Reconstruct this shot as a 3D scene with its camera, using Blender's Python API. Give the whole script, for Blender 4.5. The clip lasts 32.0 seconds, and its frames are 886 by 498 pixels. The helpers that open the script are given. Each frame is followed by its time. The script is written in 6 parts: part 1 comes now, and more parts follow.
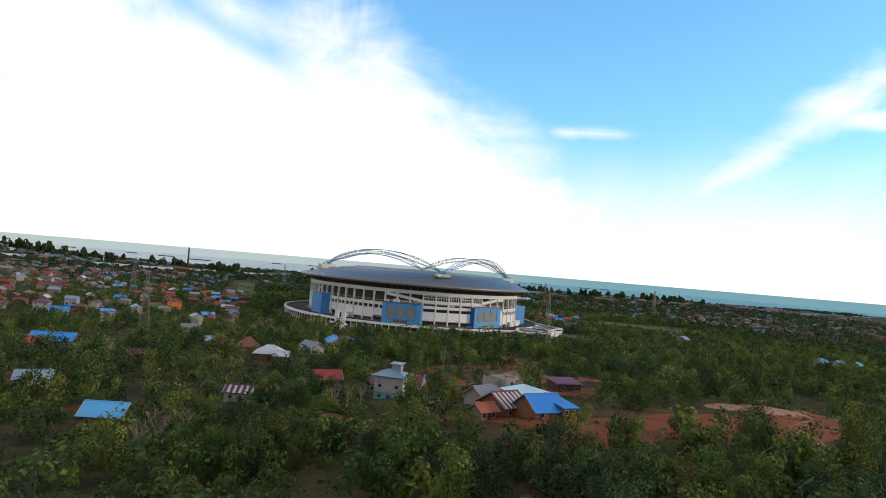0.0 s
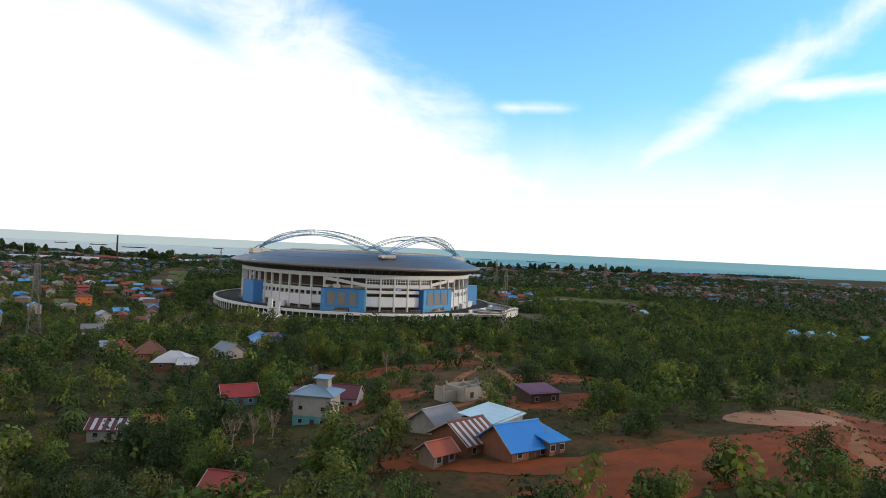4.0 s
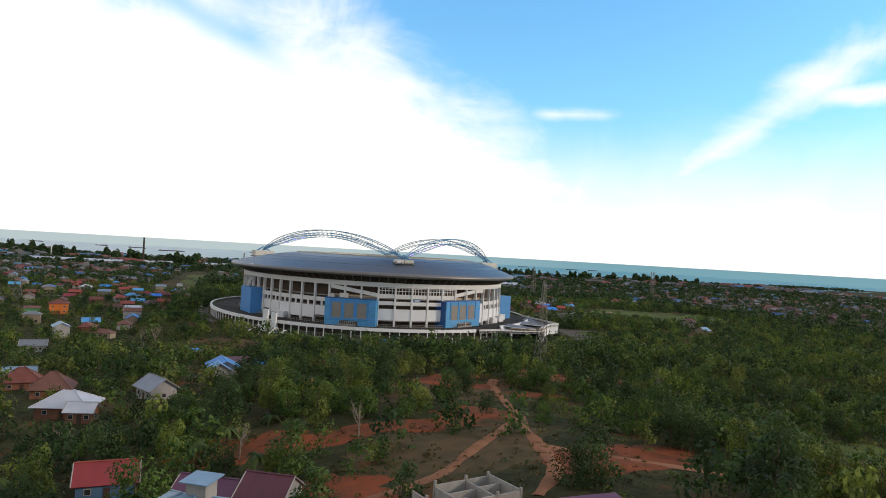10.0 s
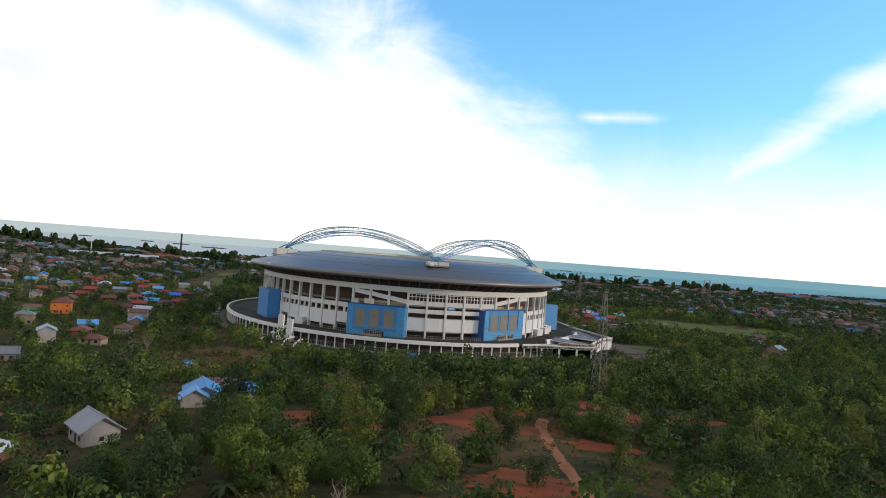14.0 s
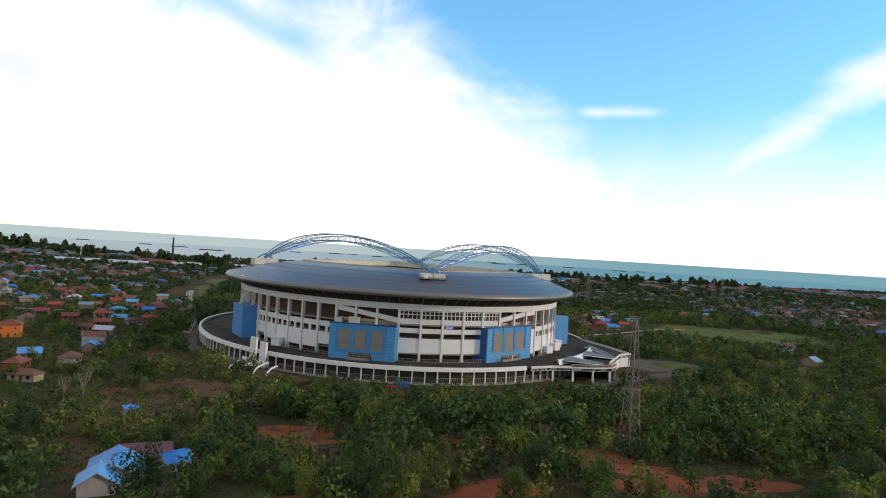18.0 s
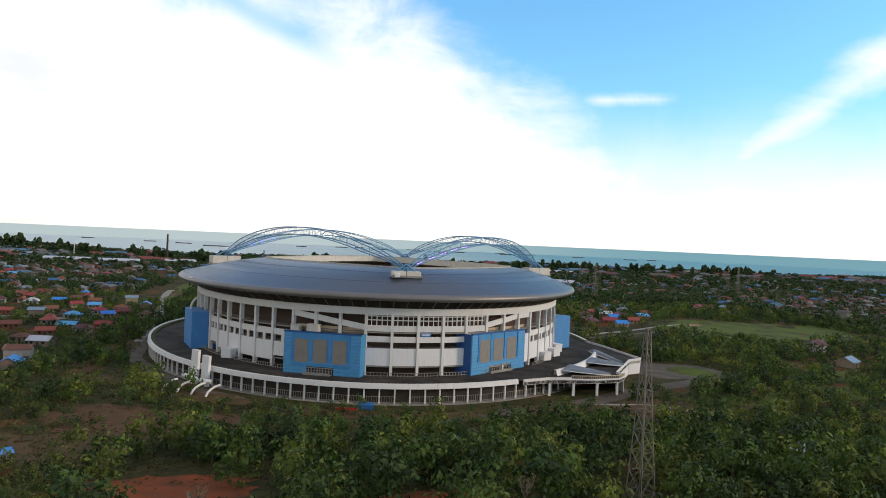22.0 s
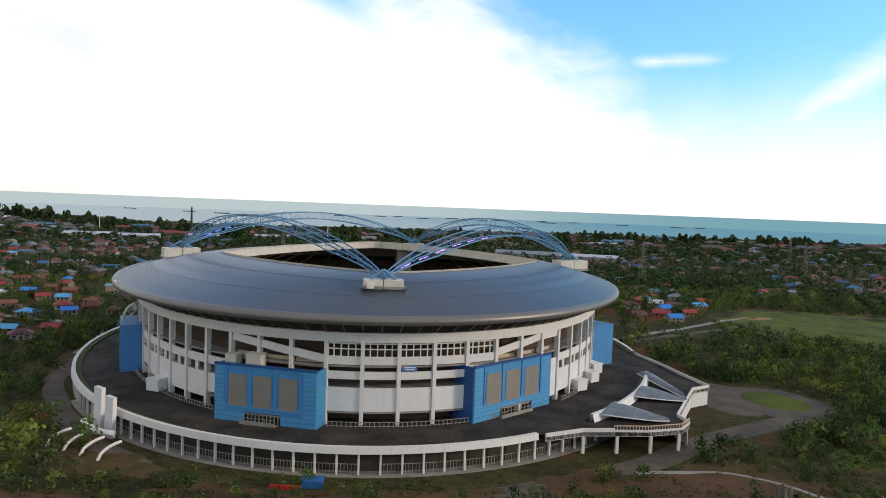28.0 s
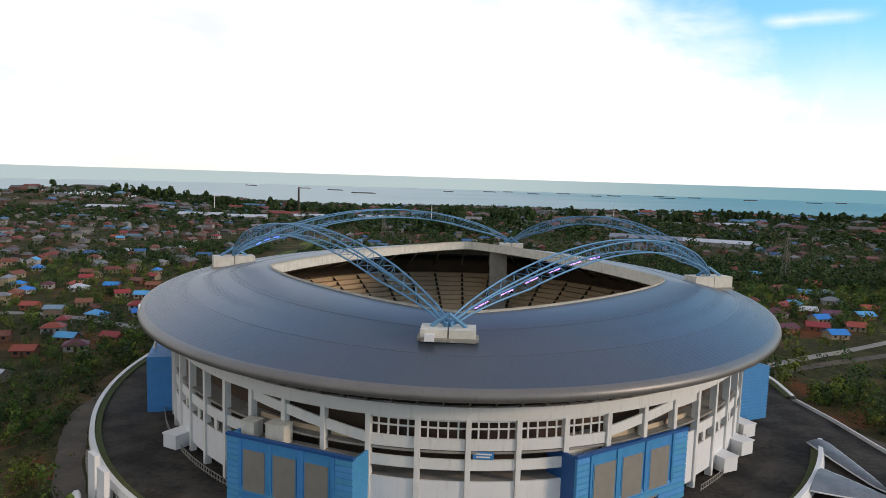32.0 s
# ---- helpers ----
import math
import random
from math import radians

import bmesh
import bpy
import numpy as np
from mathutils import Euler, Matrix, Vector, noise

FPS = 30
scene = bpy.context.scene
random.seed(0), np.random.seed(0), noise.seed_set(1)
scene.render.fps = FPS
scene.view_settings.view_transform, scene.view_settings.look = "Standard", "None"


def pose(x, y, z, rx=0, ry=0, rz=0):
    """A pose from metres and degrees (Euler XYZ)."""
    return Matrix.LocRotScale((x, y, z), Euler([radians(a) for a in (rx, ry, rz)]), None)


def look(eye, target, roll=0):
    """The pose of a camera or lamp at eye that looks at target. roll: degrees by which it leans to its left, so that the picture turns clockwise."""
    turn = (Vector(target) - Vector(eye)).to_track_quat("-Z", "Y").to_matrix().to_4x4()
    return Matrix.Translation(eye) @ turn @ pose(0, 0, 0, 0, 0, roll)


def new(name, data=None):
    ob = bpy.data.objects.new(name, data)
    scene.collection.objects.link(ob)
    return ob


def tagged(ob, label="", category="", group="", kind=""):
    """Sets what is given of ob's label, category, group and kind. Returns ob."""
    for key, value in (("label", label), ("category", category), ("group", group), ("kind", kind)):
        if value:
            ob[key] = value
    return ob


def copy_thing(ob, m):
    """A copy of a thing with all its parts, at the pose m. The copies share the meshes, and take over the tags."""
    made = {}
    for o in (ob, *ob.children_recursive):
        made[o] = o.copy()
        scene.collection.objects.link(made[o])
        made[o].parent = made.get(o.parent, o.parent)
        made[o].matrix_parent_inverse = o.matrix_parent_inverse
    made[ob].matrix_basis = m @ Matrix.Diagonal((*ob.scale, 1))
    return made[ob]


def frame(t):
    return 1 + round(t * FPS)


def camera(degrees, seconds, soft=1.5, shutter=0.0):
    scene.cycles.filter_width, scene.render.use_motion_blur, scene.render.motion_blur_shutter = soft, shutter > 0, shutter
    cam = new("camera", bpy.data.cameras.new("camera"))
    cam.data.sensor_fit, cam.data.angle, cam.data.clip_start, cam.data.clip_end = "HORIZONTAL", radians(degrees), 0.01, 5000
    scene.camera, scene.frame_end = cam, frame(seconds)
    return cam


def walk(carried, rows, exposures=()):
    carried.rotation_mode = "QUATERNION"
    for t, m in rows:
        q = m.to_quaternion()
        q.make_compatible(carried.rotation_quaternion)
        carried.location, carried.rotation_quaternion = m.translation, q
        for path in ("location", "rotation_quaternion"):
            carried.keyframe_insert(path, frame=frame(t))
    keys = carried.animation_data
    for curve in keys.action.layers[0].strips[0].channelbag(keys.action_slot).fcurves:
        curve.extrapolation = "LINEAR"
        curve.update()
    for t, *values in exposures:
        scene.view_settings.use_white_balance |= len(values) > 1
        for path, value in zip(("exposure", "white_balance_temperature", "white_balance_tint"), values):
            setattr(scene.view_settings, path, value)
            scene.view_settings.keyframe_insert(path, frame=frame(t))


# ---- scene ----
cam = camera(67.17, 32.0, soft=0.9)
PATH = [
    (0, look((-122.72, -587.68, 41.19), (-97.35, -490.99, 44.07), 4.73)),
    (0.5, look((-121.40, -582.95, 41.65), (-95.89, -486.29, 43.78), 5.12)),
    (1, look((-120.00, -578.06, 42.03), (-93.96, -481.53, 44.13), 5.46)),
    (1.5, look((-118.49, -572.87, 42.47), (-91.89, -476.49, 44.43), 5.48)),
    (2, look((-116.80, -567.47, 42.69), (-89.26, -471.34, 43.99), 4.99)),
    (2.5, look((-114.89, -561.84, 42.64), (-85.43, -466.28, 43.22), 4.17)),
    (3, look((-112.87, -556.39, 42.30), (-82.04, -461.26, 42.85), 3.45)),
    (3.5, look((-110.79, -551.00, 42.31), (-78.70, -456.29, 42.36), 2.97)),
    (5.5, look((-102.00, -530.52, 42.21), (-67.57, -436.64, 42.65), 2.50)),
    (6, look((-99.67, -525.59, 42.24), (-64.82, -431.86, 42.72), 2.49)),
    (6.5, look((-97.29, -520.79, 42.18), (-62.03, -427.22, 42.73), 2.50)),
    (7, look((-94.90, -516.05, 42.04), (-59.68, -422.46, 42.92), 2.60)),
    (7.5, look((-92.56, -511.15, 42.11), (-57.57, -417.48, 43.31), 2.64)),
    (8, look((-90.08, -505.88, 42.07), (-55.58, -412.03, 43.22), 2.86)),
    (8.5, look((-87.46, -500.09, 41.93), (-54.90, -405.55, 43.06), 2.88)),
    (9, look((-84.73, -494.04, 41.70), (-53.65, -399.00, 42.59), 2.91)),
    (9.5, look((-81.82, -487.80, 41.31), (-52.45, -392.21, 42.20), 3.12)),
    (10, look((-78.99, -481.38, 41.15), (-51.48, -385.24, 41.91), 3.25)),
    (10.5, look((-76.62, -475.09, 41.07), (-50.78, -378.49, 41.71), 3.49)),
    (11, look((-74.58, -469.00, 40.97), (-50.13, -372.03, 41.50), 3.63)),
    (11.5, look((-72.83, -463.18, 41.00), (-49.52, -365.93, 41.46), 3.76)),
    (12, look((-71.25, -457.65, 41.04), (-48.25, -360.33, 41.25), 3.91)),
    (12.5, look((-69.63, -452.22, 40.84), (-47.05, -354.80, 40.92), 4.09)),
    (13, look((-68.00, -446.84, 40.73), (-45.62, -349.38, 40.53), 4.22)),
    (13.5, look((-66.52, -441.55, 40.87), (-44.48, -344.01, 41.07), 4.32)),
    (14, look((-65.21, -436.19, 41.26), (-43.67, -338.54, 41.90), 4.38)),
    (14.5, look((-64.24, -430.58, 42.23), (-43.29, -332.80, 43.21), 4.42)),
    (15, look((-63.23, -425.01, 43.38), (-42.33, -327.22, 44.30), 4.56)),
    (15.5, look((-62.05, -419.68, 44.26), (-41.42, -321.84, 45.49), 4.51)),
    (17.5, look((-55.71, -399.65, 46.97), (-34.65, -301.90, 47.85), 3.90)),
    (18, look((-53.51, -394.85, 47.17), (-32.20, -297.15, 47.40), 3.49)),
    (18.5, look((-50.88, -390.07, 47.05), (-29.30, -292.43, 46.41), 2.92)),
    (19, look((-48.01, -385.09, 46.92), (-26.37, -287.47, 46.01), 2.76)),
    (19.5, look((-45.07, -379.92, 46.89), (-23.48, -282.28, 46.22), 2.67)),
    (20, look((-42.15, -374.64, 47.07), (-20.68, -276.98, 46.37), 2.59)),
    (20.5, look((-39.21, -369.35, 47.43), (-17.93, -271.64, 46.57), 2.57)),
    (21, look((-36.34, -364.06, 47.75), (-15.42, -266.27, 47.00), 2.57)),
    (21.5, look((-33.60, -358.65, 48.06), (-13.17, -260.76, 46.83), 2.63)),
    (22, look((-30.96, -353.24, 48.41), (-10.98, -255.27, 47.33), 2.49)),
    (22.5, look((-28.62, -347.85, 48.90), (-8.96, -249.80, 47.70), 2.54)),
    (23, look((-26.18, -342.52, 49.55), (-6.88, -244.41, 48.38), 2.45)),
    (23.5, look((-23.71, -337.19, 50.26), (-4.91, -238.98, 49.51), 2.33)),
    (24, look((-21.19, -331.77, 50.86), (-2.91, -233.46, 50.67), 2.18)),
    (24.5, look((-18.69, -326.11, 51.42), (-0.87, -227.72, 50.78), 2.08)),
    (25, look((-16.37, -320.22, 52.10), (0.39, -221.65, 50.07), 2.08)),
    (25.5, look((-14.12, -314.31, 52.75), (2.11, -215.67, 49.97), 2.11)),
    (27.5, look((-5.47, -290.84, 55.94), (8.47, -191.97, 50.37), 2.07)),
    (28, look((-3.28, -284.88, 57.08), (10.69, -186.06, 50.82), 2.15)),
    (28.5, look((-1.34, -278.71, 58.09), (11.74, -179.86, 50.45), 2.11)),
    (29, look((0.42, -272.21, 59.35), (12.02, -173.21, 51.25), 2.15)),
    (29.5, look((2.02, -265.23, 60.68), (12.74, -166.21, 51.67), 2.53)),
    (30, look((3.29, -257.80, 61.90), (10.21, -158.56, 51.78), 2.61)),
    (30.5, look((4.45, -250.45, 62.99), (6.83, -151.11, 51.80), 2.48)),
    (31, look((5.62, -243.69, 64.00), (5.07, -144.34, 52.62), 2.11)),
    (31.5, look((6.81, -237.38, 65.14), (5.26, -138.03, 53.87), 2.11)),
    (32, look((8.04, -231.32, 66.13), (5.59, -131.92, 55.44), 1.72)),
]
walk(cam, PATH)

# ---- world and sun ----
SUN_AZ, SUN_EL = 112.0, 17.0      # degrees clockwise from +y, above the horizon
world = bpy.data.worlds.new("evening_sky")
scene.world = world
world.use_nodes = True


class Nodes:
    """Small shorthand for node trees."""

    def __init__(self, tree):
        self.t = tree

    def n(self, kind, ins=None, operation=None, clamp=False, blend=None, smooth=False):
        node = self.t.nodes.new(kind)
        if operation:
            node.operation = operation
        if clamp:
            node.use_clamp = True
        if blend:
            node.data_type, node.blend_type = "RGBA", blend
        if smooth:
            node.interpolation_type = "SMOOTHSTEP"
        for k, v in (ins or {}).items():
            if isinstance(v, bpy.types.NodeSocket):
                self.t.links.new(v, node.inputs[k])
            else:
                node.inputs[k].default_value = v
        return node

    def m(self, op, a, b=0.0, c=0.0, clamp=False):
        return self.n("ShaderNodeMath", {0: a, 1: b, 2: c}, operation=op, clamp=clamp).outputs[0]

    def mix(self, f, a, b, blend="MIX"):
        node = self.n("ShaderNodeMix", {0: f, 6: a, 7: b}, blend=blend)
        return node.outputs[2]

    def ramp(self, f, lo, hi):
        node = self.n("ShaderNodeMapRange", {0: f, 1: lo, 2: hi, 3: 0.0, 4: 1.0}, smooth=True)
        return node.outputs[0]

    def noise(self, vec, scale, detail=4.0, rough=0.55, dist=0.0):
        return self.n("ShaderNodeTexNoise", {"Vector": vec, "Scale": scale, "Detail": detail, "Roughness": rough, "Distortion": dist}).outputs[0]


def col(r, g, b):
    return (r, g, b, 1.0)


wt = world.node_tree
for node in list(wt.nodes):
    wt.nodes.remove(node)
W = Nodes(wt)
way = W.n("ShaderNodeTexCoord").outputs["Generated"]
sep = W.n("ShaderNodeSeparateXYZ", {0: way})
el = W.m("MULTIPLY", W.m("ARCSINE", sep.outputs[2]), 57.2958)
az = W.m("MULTIPLY", W.m("ARCTAN2", sep.outputs[0], sep.outputs[1]), 57.2958)
sky_node = W.n("ShaderNodeTexSky")
sky_node.sky_type, sky_node.sun_disc, sky_node.sun_elevation, sky_node.sun_rotation = "NISHITA", False, radians(SUN_EL), radians(SUN_AZ)
sky_node.air_density, sky_node.dust_density, sky_node.ozone_density = 1.6, 0.6, 2.6
sky = sky_node.outputs[0]
n1 = W.noise(way, 5.0, 7.0, 0.6, 0.6)
n2 = W.noise(W.n("ShaderNodeVectorMath", {0: way, 1: (1.0, 1.0, 3.2)}, operation="MULTIPLY").outputs[0], 7.0, 6.0, 0.55, 0.7)
wob = W.m("ADD", W.m("MULTIPLY", W.m("SUBTRACT", n1, 0.5), 15.0), W.m("MULTIPLY", W.m("SUBTRACT", n2, 0.5), 7.0))
# great bank of cloud that falls towards the horizon
edge = W.m("SUBTRACT", W.m("MINIMUM", W.m("SUBTRACT", 23.0, W.m("MULTIPLY", az, 0.57)), W.m("SUBTRACT", 19.6, W.m("MULTIPLY", az, 0.2))), el)
bank = W.ramp(W.m("ADD", edge, wob), -3.2, 5.0)
gap_d = W.m("ABSOLUTE", W.m("SUBTRACT", W.m("ADD", el, W.m("MULTIPLY", wob, 0.10)), W.m("SUBTRACT", 15.6, W.m("MULTIPLY", az, 0.40))))
gap = W.m("MULTIPLY", W.m("MULTIPLY", W.ramp(W.m("SUBTRACT", 1.9, gap_d), 0.0, 1.9), W.ramp(az, -19.0, -13.0)), W.ramp(W.m("SUBTRACT", 5.0, az), 0.0, 8.0))
bank = W.m("MULTIPLY", bank, W.m("SUBTRACT", 1.0, W.m("MULTIPLY", gap, 0.62)))
# white haze along the horizon
haze = W.ramp(W.m("ADD", W.m("SUBTRACT", 6.0, el), W.m("MULTIPLY", wob, 0.3)), -7.0, 4.0)
# rising wisp
wisp_d = W.m("ABSOLUTE", W.m("SUBTRACT", W.m("SUBTRACT", el, 7.0), W.m("MULTIPLY", W.m("SUBTRACT", az, 34.5), 0.68)))
wisp = W.m("MULTIPLY", W.ramp(W.m("ADD", W.m("SUBTRACT", 1.5, wisp_d), W.m("MULTIPLY", wob, 0.50)), -1.0, 3.6), W.ramp(az, 31.0, 36.0))
flat_d = W.m("ABSOLUTE", W.m("SUBTRACT", el, 13.2))
flat = W.m("MULTIPLY", W.ramp(W.m("ADD", W.m("SUBTRACT", 0.75, flat_d), W.m("MULTIPLY", wob, 0.14)), -0.3, 1.0), W.ramp(az, 42.0, 47.0))
tuft = W.m("MULTIPLY", W.ramp(W.m("ADD", W.m("SUBTRACT", 0.55, W.m("ABSOLUTE", W.m("SUBTRACT", el, 12.2))), W.m("MULTIPLY", wob, 0.12)), -0.3, 1.0),
           W.m("MULTIPLY", W.ramp(az, 22.0, 25.0), W.ramp(W.m("SUBTRACT", 31.0, az), 0.0, 3.0)))
# cloud above the view, added to whiten the light from overhead
unseen_veil = W.m("MULTIPLY", W.m("ADD", 0.55, W.m("MULTIPLY", W.ramp(n1, 0.36, 0.6), 0.45)), W.ramp(el, 27.0, 42.0))
cloud = W.m("MAXIMUM", W.m("MAXIMUM", bank, haze), W.m("MAXIMUM", W.m("MAXIMUM", wisp, W.m("MAXIMUM", flat, tuft)), 0.0))
warm = W.ramp(W.m("SUBTRACT", 7.0, el), 0.0, 8.0)
cloud_colour = W.mix(warm, col(9.6, 9.8, 10.0), col(9.9, 9.7, 9.1))
grey = W.m("MULTIPLY", W.m("MULTIPLY", W.ramp(n2, 0.5, 0.7), W.ramp(W.m("SUBTRACT", -12.0, az), 0.0, 9.0)), 0.28)
cloud_colour = W.mix(grey, cloud_colour, col(5.2, 5.1, 5.6))
blue = W.mix(1.0, sky, col(1.15, 1.95, 2.7), "MULTIPLY")
above = W.mix(W.m("MULTIPLY", cloud, 0.97), blue, cloud_colour)
above = W.mix(unseen_veil, above, col(4.4, 4.5, 4.95))
# sky beside and behind the view, added warm tone to tint the light
above = W.mix(W.m("MULTIPLY", W.ramp(W.m("ABSOLUTE", az), 52.0, 80.0), 0.55), above, col(4.9, 4.6, 4.3))
sea_far = W.mix(W.ramp(az, 0.0, 32.0), col(4.3, 5.1, 5.2), col(1.7, 3.3, 3.9))
colour = W.mix(W.ramp(el, -0.03, 0.01), sea_far, above)
bg = W.n("ShaderNodeBackground", {0: colour, 1: 0.115})
W.t.links.new(bg.outputs[0], W.n("ShaderNodeOutputWorld").inputs[0])

sun = new("sun", bpy.data.lights.new("sun", "SUN"))
sun.data.energy, sun.data.angle, sun.data.color = 1.75, radians(8), (1.0, 0.77, 0.58)
_a, _e = radians(SUN_AZ), radians(SUN_EL)
sun.matrix_world = look((math.sin(_a) * math.cos(_e) * 400, math.cos(_a) * math.cos(_e) * 400, math.sin(_e) * 400), (0, 0, 0))

# ---- materials ----


def material(name, base, rough=0.7, metal=0.0, vary=0.25, scale=0.6, fine=6.0, bump=0.15, tint=None, per_object=0.0, stain=0.0, coord="Object"):
    """A surface with broad and fine variation, fine relief and optional stains and random tint for each object."""
    mt = bpy.data.materials.new(name)
    mt.use_nodes = True
    N = Nodes(mt.node_tree)
    bsdf = mt.node_tree.nodes["Principled BSDF"]
    vec = N.n("ShaderNodeTexCoord").outputs[coord]
    broad, small = N.noise(vec, scale, 4.0), N.noise(vec, fine, 5.0, 0.6)
    other = tint or tuple(c * 0.55 for c in base)
    f = N.m("MULTIPLY", N.ramp(N.m("ADD", N.m("MULTIPLY", broad, 0.65), N.m("MULTIPLY", small, 0.35)), 0.34, 0.68), vary, clamp=True)
    c = N.mix(f, col(*base), col(*other))
    if stain:
        streak = N.noise(N.n("ShaderNodeVectorMath", {0: vec, 1: (1.0, 1.0, 0.16)}, operation="MULTIPLY").outputs[0], 1.3, 5.0, 0.65)
        c = N.mix(N.m("MULTIPLY", N.ramp(streak, 0.52, 0.72), stain), c, col(*(q * 0.45 for q in base)))
    if per_object:
        rnd = N.n("ShaderNodeObjectInfo").outputs["Random"]
        hsv = N.n("ShaderNodeHueSaturation", {"Hue": N.m("ADD", 0.5 - per_object * 0.06, N.m("MULTIPLY", rnd, per_object * 0.12)),
                                              "Saturation": 1.0, "Value": N.m("ADD", 1.0 - per_object * 0.5, N.m("MULTIPLY", rnd, per_object)), "Color": c})
        c = hsv.outputs[0]
    mt.node_tree.links.new(c, bsdf.inputs["Base Color"])
    bsdf.inputs["Roughness"].default_value, bsdf.inputs["Metallic"].default_value = rough, metal
    if rough > 0.84:
        bsdf.inputs["Specular IOR Level"].default_value = 0.12
    if bump:
        b = N.n("ShaderNodeBump", {"Height": small, "Strength": bump, "Distance": 0.05})
        mt.node_tree.links.new(b.outputs[0], bsdf.inputs["Normal"])
    return mt


def islands(name, colours, rough=0.7, vary=0.3):
    """A surface whose loose pieces each take one of several colours."""
    mt = bpy.data.materials.new(name)
    mt.use_nodes = True
    N = Nodes(mt.node_tree)
    bsdf = mt.node_tree.nodes["Principled BSDF"]
    rnd = N.n("ShaderNodeNewGeometry").outputs["Random Per Island"]
    rampn = mt.node_tree.nodes.new("ShaderNodeValToRGB")
    rampn.color_ramp.interpolation = "CONSTANT"
    while len(rampn.color_ramp.elements) < len(colours):
        rampn.color_ramp.elements.new(1.0)
    for k, c in enumerate(colours):
        rampn.color_ramp.elements[k].position = k / len(colours)
        rampn.color_ramp.elements[k].color = col(*c)
    mt.node_tree.links.new(rnd, rampn.inputs[0])
    vec = N.n("ShaderNodeTexCoord").outputs["Object"]
    f = N.m("MULTIPLY", N.ramp(N.noise(vec, 0.5, 5.0), 0.4, 0.7), vary)
    dark = N.mix(1.0, rampn.outputs[0], col(0.5, 0.5, 0.5), "MULTIPLY")
    mt.node_tree.links.new(N.mix(f, rampn.outputs[0], dark), bsdf.inputs["Base Color"])
    bsdf.inputs["Roughness"].default_value = rough
    return mt


def foliage(name, a, b, c3, per_object=0.5, rough=0.65):
    """Leaves: three greens mixed leaf by leaf, tree by tree and over the ground."""
    mt = bpy.data.materials.new(name)
    mt.use_nodes = True
    N = Nodes(mt.node_tree)
    bsdf = mt.node_tree.nodes["Principled BSDF"]
    geo = N.n("ShaderNodeNewGeometry")
    rnd = geo.outputs["Random Per Island"]
    big = N.ramp(N.noise(geo.outputs["Position"], 0.022, 3.0), 0.38, 0.62)
    tree = N.n("ShaderNodeObjectInfo").outputs["Random"]
    c = N.mix(N.m("MULTIPLY", rnd, 0.8), col(*a), col(*b))
    c = N.mix(N.m("MULTIPLY", N.m("ADD", N.m("MULTIPLY", tree, per_object), N.m("MULTIPLY", big, 0.5)), 0.8, clamp=True), c, col(*c3))
    patch = N.ramp(N.noise(geo.outputs["Position"], 0.17, 1.5), 0.40, 0.66)
    light = N.m("ADD", 0.58, N.m("ADD", N.m("MULTIPLY", patch, 0.95), N.m("MULTIPLY", tree, 0.35)))
    c = N.n("ShaderNodeHueSaturation", {"Hue": N.m("SUBTRACT", 0.505, N.m("MULTIPLY", patch, 0.025)), "Saturation": 1.05, "Value": light, "Color": c}).outputs[0]
    mt.node_tree.links.new(c, bsdf.inputs["Base Color"])
    bsdf.inputs["Roughness"].default_value = rough
    bsdf.inputs["Specular IOR Level"].default_value = 0.25
    through_leaf = N.n("ShaderNodeBsdfTranslucent", {"Color": N.mix(1.0, c, col(1.25, 1.3, 0.8), "MULTIPLY")})
    both = N.n("ShaderNodeMixShader", {0: 0.25, 1: bsdf.outputs[0], 2: through_leaf.outputs[0]})
    mt.node_tree.links.new(both.outputs[0], mt.node_tree.nodes["Material Output"].inputs[0])
    return mt


M = {}
M["roof"] = material("roof_metal", (0.105, 0.130, 0.172), 0.36, 0.55, 0.35, 0.05, 1.2, 0.05, tint=(0.15, 0.15, 0.165))
RED = material("red_plastic", (0.50, 0.03, 0.02), 0.5, 0.0, 0.2)
TARP = material("blue_tarpaulin", (0.02, 0.13, 0.36), 0.6, 0.0, 0.3, 1.0)
M["curb"] = material("dark_curb_metal", (0.07, 0.075, 0.085), 0.5, 0.3)
M["rim"] = material("rim_metal", (0.20, 0.19, 0.185), 0.42, 0.35, 0.3, 0.12, 3.0, 0.05, stain=0.3)
M["soffit"] = material("soffit_sheet", (0.30, 0.27, 0.23), 0.7, 0.0, 0.3, 0.1)
M["white"] = material("white_render", (0.74, 0.73, 0.715), 0.75, 0.0, 0.35, 0.25, 4.0, 0.1, tint=(0.64, 0.64, 0.63), stain=0.3)
M["panel"] = material("white_cladding", (0.76, 0.76, 0.77), 0.6, 0.0, 0.25, 0.2, 3.0, 0.05, tint=(0.62, 0.62, 0.63), stain=0.2)
M["blue"] = material("blue_cladding", (0.055, 0.25, 0.55), 0.5, 0.1, 0.6, 0.5, 5.0, 0.08, tint=(0.075, 0.30, 0.60), per_object=0.16, stain=0.2)
M["blue_rib"] = material("blue_rib_cladding", (0.085, 0.32, 0.62), 0.5, 0.1, 0.6, 0.5, 5.0, 0.08, tint=(0.11, 0.37, 0.66), per_object=0.22, stain=0.2)
M["blue_trim"] = material("deep_blue_trim", (0.015, 0.09, 0.30), 0.5)
M["grey_panel"] = material("grey_louvre", (0.25, 0.232, 0.205), 0.7, 0.0, 0.3, 0.5)
M["concrete"] = material("concrete", (0.33, 0.31, 0.28), 0.85, 0.0, 0.5, 0.3, 5.0, 0.2, stain=0.4)
